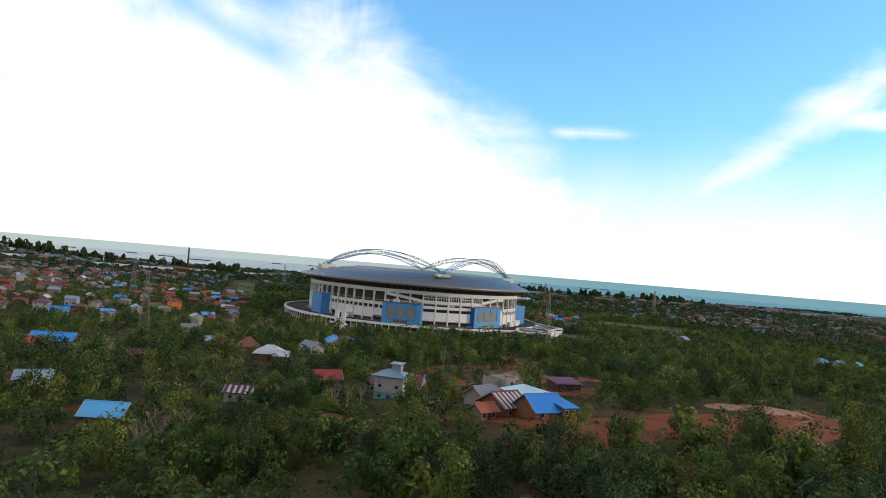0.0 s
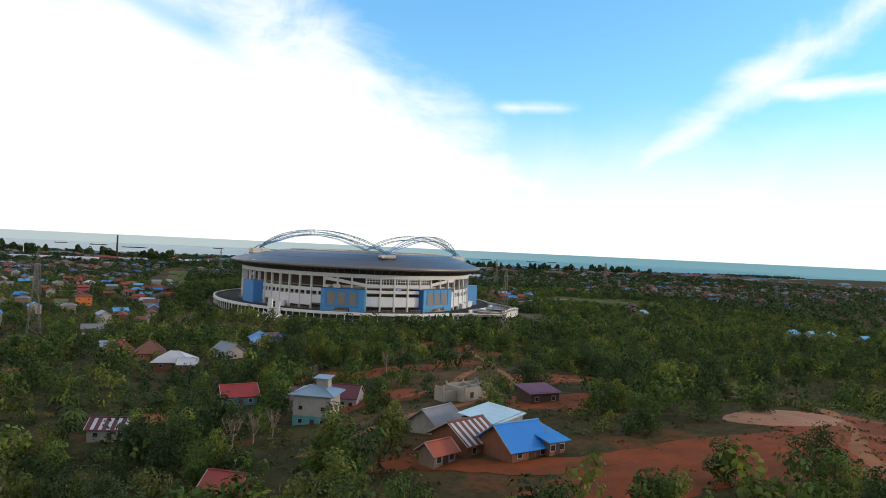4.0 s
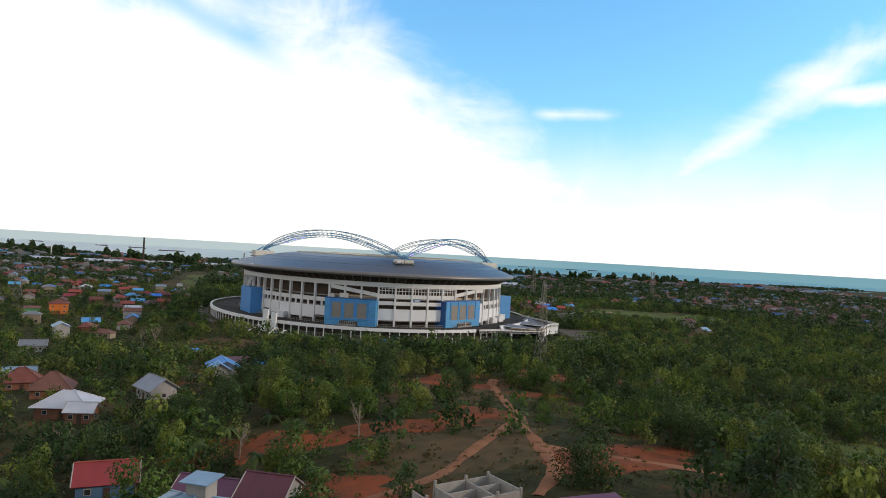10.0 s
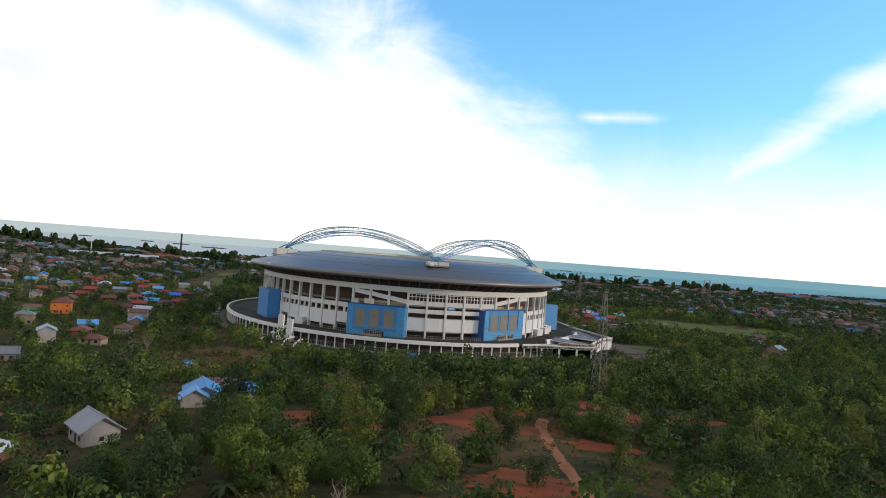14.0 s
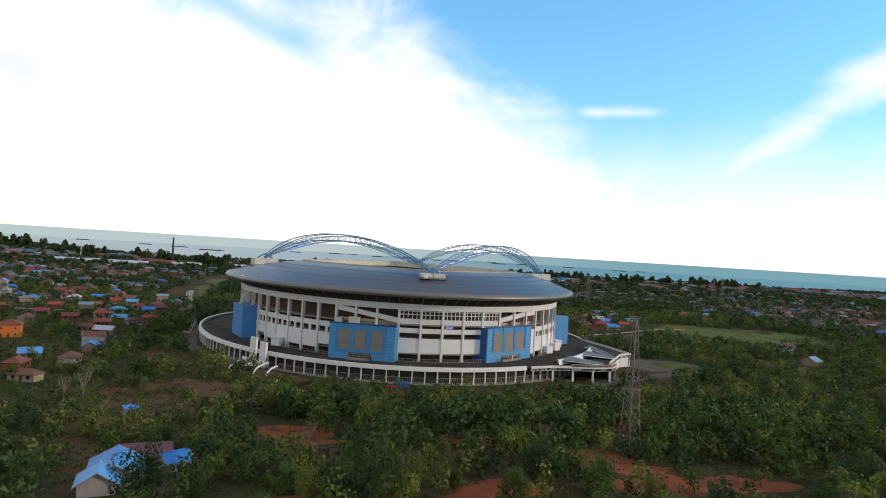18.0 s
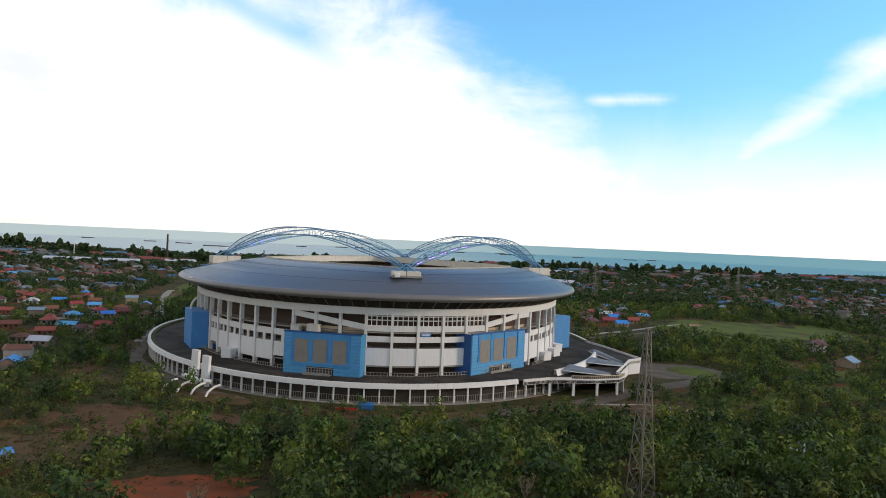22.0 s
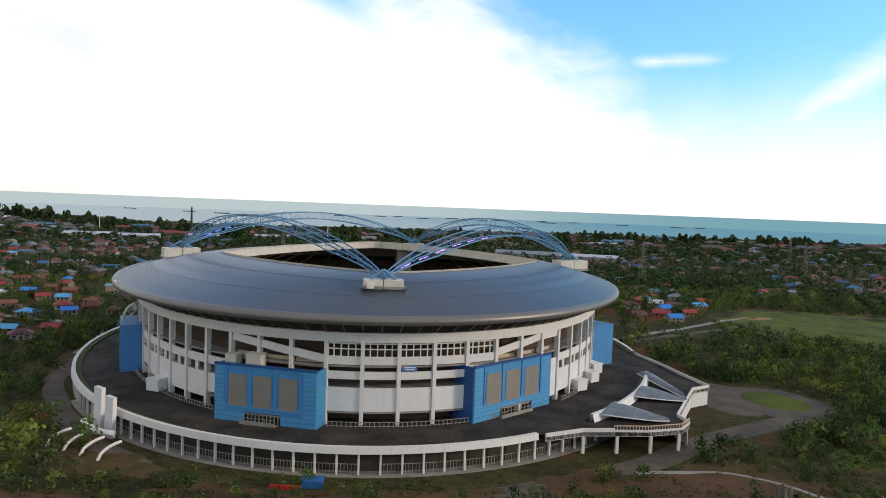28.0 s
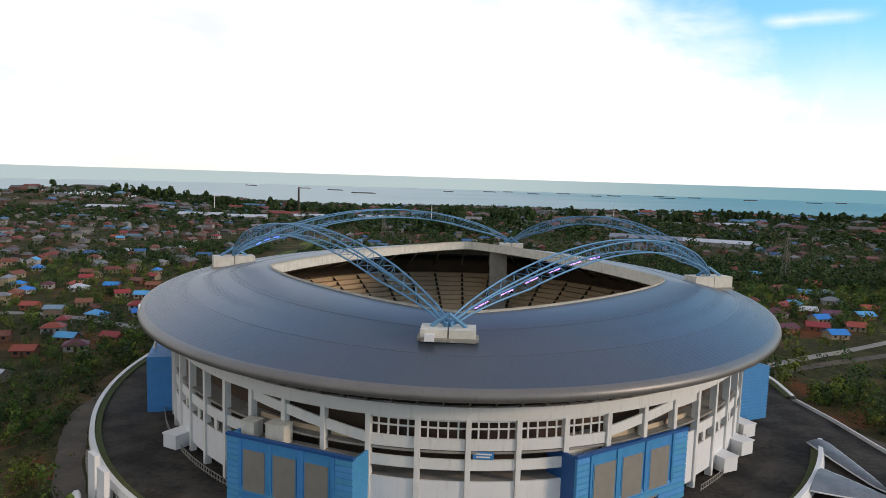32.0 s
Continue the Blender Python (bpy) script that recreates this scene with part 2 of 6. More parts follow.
M["tan"] = material("terrace_concrete", (0.62, 0.49, 0.34), 0.85, 0.0, 0.35, 0.1, 2.0, 0.15, stain=0.2)
# near-black for dark parts; also paints the shade in gaps and recesses
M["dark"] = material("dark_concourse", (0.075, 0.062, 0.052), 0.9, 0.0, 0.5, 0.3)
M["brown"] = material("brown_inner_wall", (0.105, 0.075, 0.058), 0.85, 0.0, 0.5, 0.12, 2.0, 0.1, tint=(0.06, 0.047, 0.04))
M["deck"] = material("bitumen_deck", (0.026, 0.024, 0.022), 0.88, 0.0, 1.0, 0.11, 0.8, 0.2, tint=(0.080, 0.070, 0.060))
M["truss"] = material("light_blue_steel", (0.12, 0.29, 0.48), 0.45, 0.2, 0.3, 0.5, 6.0, 0.0)
M["pedestal"] = material("cream_pedestal", (0.68, 0.65, 0.58), 0.75, 0.0, 0.4, 0.5, 5.0, 0.1, stain=0.4)
M["moss"] = material("mossy_kerb", (0.10, 0.115, 0.05), 0.95, 0.0, 0.6, 0.6)
M["canopy"] = material("canopy_shell", (0.13, 0.15, 0.18), 0.6, 0.0, 0.7, 0.3, 3.0, 0.05, tint=(0.24, 0.265, 0.30), stain=0.3)
M["turf"] = material("pitch_turf", (0.06, 0.12, 0.03), 0.9)
M["asphalt"] = material("worn_asphalt", (0.088, 0.077, 0.067), 0.9, 0.0, 0.9, 0.13, 1.6, 0.4, tint=(0.155, 0.128, 0.10))
M["pale_road"] = material("pale_concrete_road", (0.32, 0.30, 0.27), 0.9, 0.0, 0.5, 0.2)
M["soil"] = material("red_laterite", (0.27, 0.070, 0.027), 0.95, 0.0, 0.9, 0.16, 1.9, 0.6, tint=(0.11, 0.050, 0.026))
M["clay"] = material("trodden_clay", (0.31, 0.145, 0.075), 0.95, 0.0, 0.8, 0.2, 2.2, 0.4, tint=(0.19, 0.080, 0.042))
M["pale_soil"] = material("pale_sandy_clay", (0.36, 0.21, 0.14), 0.95, 0.0, 0.6, 0.15, 2.0, 0.4, tint=(0.27, 0.12, 0.07))
M["brown_soil"] = material("brown_earth", (0.125, 0.070, 0.040), 0.95, 0.0, 0.9, 0.16, 1.9, 0.6, tint=(0.075, 0.050, 0.026))
M["dry"] = material("dry_grass", (0.120, 0.078, 0.038), 0.95, 0.0, 1.0, 0.22, 2.6, 0.7, tint=(0.066, 0.052, 0.024))
M["field"] = material("bright_grass_field", (0.105, 0.135, 0.024), 0.95, 0.0, 1.0, 0.07, 0.9, 0.5, tint=(0.062, 0.074, 0.022))
M["bark"] = material("bark", (0.13, 0.10, 0.075), 0.95, 0.0, 0.5, 2.0)
M["dead"] = material("bleached_deadwood", (0.30, 0.25, 0.20), 0.9, 0.0, 0.4, 2.0)
M["steel"] = material("galvanised_steel", (0.20, 0.185, 0.165), 0.55, 0.5, 0.3, 1.0)
M["glass"] = material("dark_window_glass", (0.03, 0.035, 0.04), 0.2, 0.0, 0.3, 1.0, 6.0, 0.0)
M["purple_light"] = bpy.data.materials.new("purple_lamp")
M["purple_light"].use_nodes = True
_p = M["purple_light"].node_tree.nodes["Principled BSDF"]
_p.inputs["Base Color"].default_value, _p.inputs["Emission Color"].default_value, _p.inputs["Emission Strength"].default_value = col(0.5, 0.3, 0.8), col(0.55, 0.25, 1.0), 2.2
M["blue_light"] = bpy.data.materials.new("blue_lamp")
M["blue_light"].use_nodes = True
_p = M["blue_light"].node_tree.nodes["Principled BSDF"]
_p.inputs["Base Color"].default_value, _p.inputs["Emission Color"].default_value, _p.inputs["Emission Strength"].default_value = col(0.2, 0.3, 0.9), col(0.1, 0.2, 1.0), 2.0
M["leaf_a"] = foliage("broad_leaves", (0.039, 0.084, 0.021), (0.100, 0.158, 0.034), (0.047, 0.074, 0.024))
M["leaf_b"] = foliage("olive_leaves", (0.072, 0.113, 0.025), (0.149, 0.186, 0.039), (0.094, 0.096, 0.032))
M["leaf_c"] = foliage("dark_leaves", (0.021, 0.048, 0.019), (0.049, 0.088, 0.026), (0.038, 0.055, 0.021))
M["leaf_dry"] = foliage("dry_twigs", (0.10, 0.078, 0.052), (0.15, 0.12, 0.085), (0.08, 0.066, 0.042))
M["tuft"] = foliage("dry_grass_blades", (0.060, 0.056, 0.020), (0.120, 0.095, 0.038), (0.075, 0.052, 0.022))
M["palm"] = foliage("palm_fronds", (0.032, 0.062, 0.020), (0.072, 0.105, 0.030), (0.05, 0.07, 0.02))

# ground: grass, scrub and bare earth in one sheet
gm = bpy.data.materials.new("scrub_ground")
gm.use_nodes = True
G = Nodes(gm.node_tree)
gp = G.n("ShaderNodeNewGeometry").outputs["Position"]
g1, g2, g3 = G.noise(gp, 0.012, 5.0, 0.6), G.noise(gp, 0.06, 5.0, 0.6), G.noise(gp, 0.9, 4.0, 0.6)
g4 = G.noise(gp, 0.25, 6.0, 0.7)
gc = G.mix(G.ramp(G.m("ADD", G.m("MULTIPLY", g2, 0.5), G.m("MULTIPLY", g4, 0.5)), 0.38, 0.62), col(0.036, 0.036, 0.018), col(0.084, 0.076, 0.034))
gc = G.mix(G.m("MULTIPLY", G.ramp(g1, 0.5, 0.66), 0.7), gc, col(0.100, 0.068, 0.038))
gc = G.mix(G.m("MULTIPLY", G.ramp(G.m("ADD", G.m("MULTIPLY", g2, 0.6), G.m("MULTIPLY", g1, 0.4)), 0.54, 0.64), 0.85), gc, col(0.19, 0.064, 0.030))
gc = G.mix(G.m("MULTIPLY", G.ramp(g3, 0.4, 0.7), 0.5), gc, col(0.026, 0.032, 0.011))
gb = gm.node_tree.nodes["Principled BSDF"]
gm.node_tree.links.new(gc, gb.inputs["Base Color"])
gb.inputs["Roughness"].default_value = 0.95
gb.inputs["Specular IOR Level"].default_value = 0.05
gm.node_tree.links.new(G.n("ShaderNodeBump", {"Height": g3, "Strength": 0.5, "Distance": 0.3}).outputs[0], gb.inputs["Normal"])
M["ground"] = gm

sm = bpy.data.materials.new("sea_water")
sm.use_nodes = True
Q = Nodes(sm.node_tree)
qp = Q.n("ShaderNodeNewGeometry").outputs["Position"]
qs = Q.n("ShaderNodeSeparateXYZ", {0: qp})
drift = Q.ramp(Q.m("ADD", Q.m("DIVIDE", qs.outputs[0], 1500.0), Q.noise(qp, 0.0016, 3.0)), 0.1, 1.5)
qc = Q.mix(drift, col(0.52, 0.60, 0.60), col(0.15, 0.36, 0.42))
qb = sm.node_tree.nodes["Principled BSDF"]
sm.node_tree.links.new(qc, qb.inputs["Base Color"])
qb.inputs["Roughness"].default_value = 0.5
qb.inputs["Specular IOR Level"].default_value = 0.05
sm.node_tree.links.new(Q.n("ShaderNodeBump", {"Height": Q.noise(qp, 0.12, 5.0), "Strength": 0.5, "Distance": 1.0}).outputs[0], qb.inputs["Normal"])
M["sea"] = sm

# ---- geometry helpers ----


class Geo:
    """Vertices and faces gathered before they become one mesh."""

    def __init__(self):
        self.v, self.f = [], []

    def add(self, verts, faces):
        o = len(self.v)
        self.v.extend(tuple(p) for p in verts)
        self.f.extend(tuple(i + o for i in f) for f in faces)
        return self

    def box(self, c, s, rz=0.0, ry=0.0):
        m = pose(*c, 0, ry, rz)
        hx, hy, hz = s[0] / 2, s[1] / 2, s[2] / 2
        vs = [m @ Vector((x, y, z)) for z in (-hz, hz) for x, y in ((-hx, -hy), (hx, -hy), (hx, hy), (-hx, hy))]
        return self.add(vs, [(3, 2, 1, 0), (4, 5, 6, 7), (0, 1, 5, 4), (1, 2, 6, 5), (2, 3, 7, 6), (3, 0, 4, 7)])

    def prism(self, poly, z0, z1):
        """A vertical prism over a polygon; z0 and z1 may be lists, one height for each corner."""
        n = len(poly)
        a = z0 if isinstance(z0, (list, tuple)) else [z0] * n
        b = z1 if isinstance(z1, (list, tuple)) else [z1] * n
        vs = [(p[0], p[1], a[i]) for i, p in enumerate(poly)] + [(p[0], p[1], b[i]) for i, p in enumerate(poly)]
        return self.add(vs, [tuple(range(n - 1, -1, -1)), tuple(range(n, 2 * n))] + [(i, (i + 1) % n, n + (i + 1) % n, n + i) for i in range(n)])

    def tube(self, pts, r, n=5, taper=None):
        pts = [Vector(p) for p in pts]
        rings = []
        for i, p in enumerate(pts):
            d = (pts[min(i + 1, len(pts) - 1)] - pts[max(i - 1, 0)]).normalized()
            u = d.cross(Vector((0, 0, 1)))
            u = u.normalized() if u.length > 1e-3 else Vector((1, 0, 0))
            w = d.cross(u)
            rr = r if taper is None else r + (taper - r) * i / (len(pts) - 1)
            rings.append([p + (u * math.cos(2 * math.pi * k / n) + w * math.sin(2 * math.pi * k / n)) * rr for k in range(n)])
        vs = [q for ring in rings for q in ring]
        fs = [(i * n + k, i * n + (k + 1) % n, (i + 1) * n + (k + 1) % n, (i + 1) * n + k) for i in range(len(pts) - 1) for k in range(n)]
        fs += [tuple(range(n - 1, -1, -1)), tuple((len(pts) - 1) * n + k for k in range(n))]
        return self.add(vs, fs)

    def strip(self, rows, closed=False):
        """Faces between rows of equally many points."""
        n = len(rows[0])
        vs = [p for r in rows for p in r]
        fs = []
        m = len(rows)
        for i in range(m if closed else m - 1):
            j = (i + 1) % m
            fs += [(i * n + k, j * n + k, j * n + k + 1, i * n + k + 1) for k in range(n - 1)]
        return self.add(vs, fs)

    def mesh(self, name, mats, smooth=False, index=None):
        me = bpy.data.meshes.new(name)
        me.from_pydata(self.v, [], self.f)
        for mt in (mats if isinstance(mats, (list, tuple)) else [mats]):
            me.materials.append(mt)
        if index is not None:
            me.polygons.foreach_set("material_index", index)
        if smooth:
            me.polygons.foreach_set("use_smooth", [True] * len(me.polygons))
        me.update()
        return me


def part(name, geo, mats, parent, label="", smooth=False):
    """One mesh object under a thing or under a part."""
    ob = new(name, geo.mesh(name, mats, smooth) if isinstance(geo, Geo) else geo)
    ob.parent = parent
    if label:
        ob["label"] = label
    return ob


def thing(name, label, category, at=(0, 0, 0), rz=0.0, group="", kind=""):
    ob = new(name)
    ob.empty_display_size = 0.5
    ob.matrix_basis = pose(*at, 0, 0, rz)
    return tagged(ob, label, category, group, kind)


def solo(name, geo, mats, label, category, group="", kind="", smooth=False):
    ob = new(name, geo.mesh(name, mats, smooth))
    return tagged(ob, label, category, group, kind)


def smooth01(t):
    t = min(max(t, 0.0), 1.0)
    return t * t * (3 - 2 * t)


# ---- terrain ----
COAST = 1520.0


def coast(x):
    return COAST + 90 * math.sin(x / 340.0) + 40 * math.sin(x / 97.0 + 1) + (0.10 * (x - 400) if x > 400 else 0.05 * (x + 300) if x < -300 else 0)


def ground_z(x, y):
    z = -8.0
    hills = 11.65 * math.exp(-((x + 20) / 66) ** 2 * 0.5 - ((y + 400) / 140) ** 2 * 0.5)
    hills += 9.7 * math.exp(-((x + 70) / 170) ** 2 - ((y + 540) / 80) ** 2)
    hills += 5.0 * math.exp(-((x + 40) / 50) ** 2 * 0.5 - ((y + 455) / 45) ** 2 * 0.5)
    hills += 6.8 * math.exp(-((x - 230) / 130) ** 2 - ((y + 250) / 120) ** 2)
    hills += 4.9 * math.exp(-((x + 150) / 110) ** 2 - ((y + 350) / 130) ** 2)
    hills += 5.0 * math.exp(-((x - 42) / 42) ** 2 * 0.5 - ((y + 435) / 38) ** 2 * 0.5)
    hills -= 3.0 * math.exp(-((x + 96) / 26) ** 2 * 0.5 - ((y + 372) / 28) ** 2 * 0.5)
    z += hills * smooth01((-160 - y) / 80.0)
    keep = smooth01((math.hypot(x / 1.0, (y + 10) / 1.2) - 140) / 60.0)
    z += (noise.noise((x / 60, y / 60, 0.3)) * 1.4 + noise.noise((x / 19, y / 19, 5.3)) * 0.45) * keep
    z -= 4.7 * smooth01((y - 130) / 1150.0)
    z += 27 * math.exp(-((x + 900) / 300) ** 2 - ((y - 1280) / 170) ** 2)
    z += 6 * math.exp(-((x + 520) / 260) ** 2 - ((y - 150) / 260) ** 2)
    d = y - coast(x)
    if d > -60:
        z -= 7.0 * smooth01((d + 60) / 160.0)
    return z


def grid_lines(lo, hi, fine_lo, fine_hi, fine, grow=1.28):
    out, p, st = [], fine_lo, fine
    out = list(np.arange(fine_lo, fine_hi + 0.1, fine))
    while p > lo:
        st *= grow
        p -= st
        out.insert(0, max(p, lo))
    p, st = fine_hi, fine
    while p < hi:
        st = min(st * grow, 260)
        p += st
        out.append(min(p, hi))
    return out


def sheet(xs, ys, zf):
    g = Geo()
    g.strip([[(x, y, zf(x, y)) for x in xs] for y in ys])
    g.f = [tuple(reversed(f)) for f in g.f]
    return g


gx, gy = grid_lines(-4300, 4300, -280, 330, 7.0), grid_lines(-2500, 1900, -620, 200, 7.0)
tagged(new("ground", sheet(gx, gy, ground_z).mesh("ground", M["ground"], True)), "scrubby green ground with patches of red earth", "ground", kind="structure")
SEA_Z = -14.5
g = Geo().add([(-3200, 1250, SEA_Z), (3200, 1250, SEA_Z), (3200, 3300, SEA_Z), (1900, 4150, SEA_Z), (0, 4330, SEA_Z), (-1900, 4150, SEA_Z), (-3200, 3300, SEA_Z)], [tuple(range(7))])
solo("water", g, M["sea"], "calm pale blue-green sea reaching the horizon", "sea", kind="structure")


def ribbon(name, pts, width, mt, label, category, lift=0.08, steps=2.5, rag=0.0, kind="structure"):
    """A road or track laid over the ground along a line."""
    pp = [Vector((p[0], p[1], 0)) for p in pts]
    line = []
    for i in range(len(pp) - 1):
        a, b, c, d = pp[max(i - 1, 0)], pp[i], pp[i + 1], pp[min(i + 2, len(pp) - 1)]
        k = max(2, int((c - b).length / steps))
        for j in range(k):
            t = j / k
            line.append(0.5 * ((2 * b) + (c - a) * t + (2 * a - 5 * b + 4 * c - d) * t * t + (3 * b - a - 3 * c + d) * t ** 3))
    line.append(pp[-1])
    rows = []
    for i, p in enumerate(line):
        d = (line[min(i + 1, len(line) - 1)] - line[max(i - 1, 0)]).normalized()
        s = Vector((-d.y, d.x, 0))
        w = width * (1 + rag * (noise.noise((i * 0.31, width, 0.5)) + 0.5 * noise.noise((i * 1.1, width, 3.5))))
        p = p + s * (width * 0.3 * rag * noise.noise((i * 0.22, width, 8.5)))
        rows.append([(q.x, q.y, ground_z(q.x, q.y) + lift * (0.35 if abs(f) == 0.5 else 1)) for f in (-0.5, -0.2, 0.2, 0.5) for q in (p + s * (w * f),)])
    g = Geo().strip(rows)
    return solo(name, g, mt, label, category, kind=kind, smooth=True)


def blob(name, c, rx, ry, rz, mt, label, category, lift=0.1, seed=1, ragged=0.35, zf=None):
    """An uneven patch that lies on the ground."""
    z = zf or ground_z
    rows = []
    n = 44
    for ring in (0.0, 0.3, 0.55, 0.78, 1.0):
        row = []
        for k in range(n + 1):
            a = 2 * math.pi * (k % n) / n
            r = ring * (1 + ragged * noise.noise((math.cos(a) * 1.7 + seed * 3.1, math.sin(a) * 1.7, seed)) + 0.4 * ragged * noise.noise((math.cos(a) * 5 + seed, math.sin(a) * 5, seed + 9)))
            x, y = rx * r * math.cos(a), ry * r * math.sin(a)
            ca, sa = math.cos(radians(rz)), math.sin(radians(rz))
            px, py = c[0] + x * ca - y * sa, c[1] + x * sa + y * ca
            row.append((px, py, z(px, py) + lift * (1.0 if ring < 1 else 0.1)))
        rows.append(row)
    g = Geo().strip(rows)
    return solo(name, g, mt, label, category, kind="structure", smooth=True)


# ---- stadium ----
RA, RB, RBB, RZ = 94.2, 128.5, 106.0, 28.4
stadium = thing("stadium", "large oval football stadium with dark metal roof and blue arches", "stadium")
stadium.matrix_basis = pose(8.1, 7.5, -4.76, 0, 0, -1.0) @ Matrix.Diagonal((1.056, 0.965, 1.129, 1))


def rim_point(th, d=0.0):
    b = RB if math.sin(th) < 0 else RBB
    return Vector(((RA + d) * math.cos(th), (b + d) * math.sin(th), 0))


_th = np.linspace(-math.pi / 2, 1.5 * math.pi, 4001)
_p = np.array([rim_point(t)[:2] for t in _th])
_s = np.concatenate([[0], np.cumsum(np.hypot(*np.diff(_p, axis=0).T))])


def even(n, off=0.0):
    """Angles that divide the oval into n equal lengths, from the front."""
    return [float(np.interp((i + off) / n * _s[-1] % _s[-1], _s, _th)) for i in range(n)]


C0 = Vector((2.5, -38.0, 0))


def opening(phi):
    """The rounded diamond of the roof's opening, seen from its middle."""
    c, s = math.cos(phi), math.sin(phi)
    ax, by = (57.0 if c > 0 else 57.0), (100.0 if s > 0 else 63.5)
    n = 1.28
    r = (abs(c / ax) ** n + abs(s / by) ** n) ** (-1 / n)
    return C0 + Vector((r * c, r * s, 0))


INNER_Z = 37.2


def roof_point(th, s):
    """A point of the roof's upper face: s = 0 at the rim, 1 at the opening."""
    o = rim_point(th)
    i = opening(math.atan2(o.y - C0.y, o.x - C0.x))
    p = o.lerp(i, s)
    p.z = RZ + 1.0 + (INNER_Z - RZ - 1.0) * (1 - (1 - s) ** 1.5)
    return p


def roof_z(x, y):
    best = min(((roof_point(t, s) - Vector((x, y, roof_point(t, s).z))).length, roof_point(t, s).z) for t in even(90) for s in (0.1, 0.2, 0.3, 0.4, 0.5, 0.6, 0.7, 0.8, 0.9))
    return best[1]


TH = even(240)
THC = TH + [TH[0]]
g = Geo().strip([[roof_point(t, s) for s in np.linspace(0.0, 1.0, 15)] for t in THC])
part("roof", g, M["roof"], stadium, "dark blue-grey standing-seam metal roof", True)
g = Geo().strip([[roof_point(t, s) - Vector((0, 0, 1.3 + 1.2 * s)) for s in np.linspace(1.0, 0.0, 8)] for t in THC])
part("soffit", g, M["soffit"], stadium, "brown sheeted underside of the roof", True)
# thin raised seams across the roof
g = Geo()
for t in even(360):
    pts = [roof_point(t, s) + Vector((0, 0, 0.01)) for s in (0.015, 0.15, 0.3, 0.5, 0.7, 0.985)]
    side = (roof_point(t + 0.001, 0.0) - roof_point(t, 0.0)).normalized() * 0.05
    g.strip([[p - side, p + Vector((0, 0, 0.022)), p + side] for p in pts])
tagged(part("roof_seam", g, M["roof"], stadium), kind="stuff")
# two low walkway curbs that run round the roof
for s in (0.34, 0.66):
    g = Geo().strip([[roof_point(t, s - 0.004) + Vector((0, 0, 0.01)), roof_point(t, s) + Vector((0, 0, 0.07)), roof_point(t, s + 0.004) + Vector((0, 0, 0.01))] for t in THC])
    part("roof_curb", g, M["roof"], stadium)


def rim_profile(t, prof):
    return [Vector((*rim_point(t, d).xy, z)) for d, z in prof]


g = Geo().strip([rim_profile(t, ((-2.2, RZ + 1.45), (-0.7, RZ + 1.35), (0.3, RZ + 0.9), (0.7, RZ + 0.2), (0.5, RZ - 0.5), (-0.4, RZ - 0.9), (-2.0, RZ - 0.9))) for t in THC])
part("roof_rim", g, M["rim"], stadium, "rounded brownish-grey metal eaves", True)
g = Geo().strip([[roof_point(t, 1.0) + v for v in (Vector((0, 0, 0.05)), (C0 - roof_point(t, 1.0)) * 0.0 + Vector((0, 0, 0.5)), Vector((0, 0, -2.6)))] for t in THC])
part("inner_fascia", g, M["pedestal"], stadium, "cream fascia round the roof opening")
for t in even(60):
    if math.sin(t) < 0.2 and random.random() < 0.22:
        p0, p1 = rim_profile(t, ((0.2, RZ + 1.2),))[0], rim_profile(t + 0.035, ((0.2, RZ + 1.2),))[0]
        g = Geo().tube([p0, p0.lerp(p1, 0.5), p1], 0.28, 6)
        part("gutter_flashing", g, M["panel"], stadium, "pale metal flashing")

# facade: columns, ring beam, bands and panels, bay by bay
NB = 66
FD = -8.3
cols = even(NB, 0.5)
ring = Geo().strip([rim_profile(t, ((FD + 0.5, 22.3), (FD + 0.7, 22.3), (FD + 0.7, 24.6), (FD - 0.5, 24.6), (FD - 0.5, 22.3))) for t in THC])
part("ring_beam", ring, M["white"], stadium, "white concrete ring beam")
# near-black strip paints the shade in the gap under the eaves
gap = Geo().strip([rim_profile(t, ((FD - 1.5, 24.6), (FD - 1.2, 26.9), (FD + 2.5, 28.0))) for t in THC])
part("eaves_wall", gap, M["dark"], stadium, "dark strip painted for the shade below the eaves")
for t in even(NB * 2):
    p0, p1 = rim_profile(t, ((FD + 0.1, 24.6), (FD + 6.5, 27.7)))
    part("eaves_strut", Geo().tube([p0, p1], 0.16, 5), M["steel"], stadium)
# brown made darker in colour to deepen the shade between columns
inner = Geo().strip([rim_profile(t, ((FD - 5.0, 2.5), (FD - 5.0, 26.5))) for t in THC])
part("concourse_wall", inner, M["brown"], stadium, "brown concourse wall coloured darker for shade")
for z in (5.6, 11.3, 16.7):
    g = Geo().strip([rim_profile(t, ((FD - 5.0, z), (FD + 0.2, z), (FD + 0.2, z - 0.4), (FD - 5.0, z - 0.4))) for t in THC])
    part("floor_slab", g, M["concrete"], stadium)


def seg(t0, t1, d0, d1, z0, z1, z0b=None, z1b=None, n=3):
    """A curved wall piece between two angles; heights may differ at its end."""
    g = Geo()
    rows = []
    for i in range(n + 1):
        f = i / n
        t = t0 + (t1 - t0) * f
        za = z0 if z0b is None else z0 + (z0b - z0) * f
        zb = z1 if z1b is None else z1 + (z1b - z1) * f
        rows.append(rim_profile(t, ((d0, za), (d1, za), (d1, zb), (d0, zb), (d0, za))))
    g.strip(rows)
    for r in (rows[0], rows[-1]):
        g.add(r[:4], [(0, 1, 2, 3)])
    return g


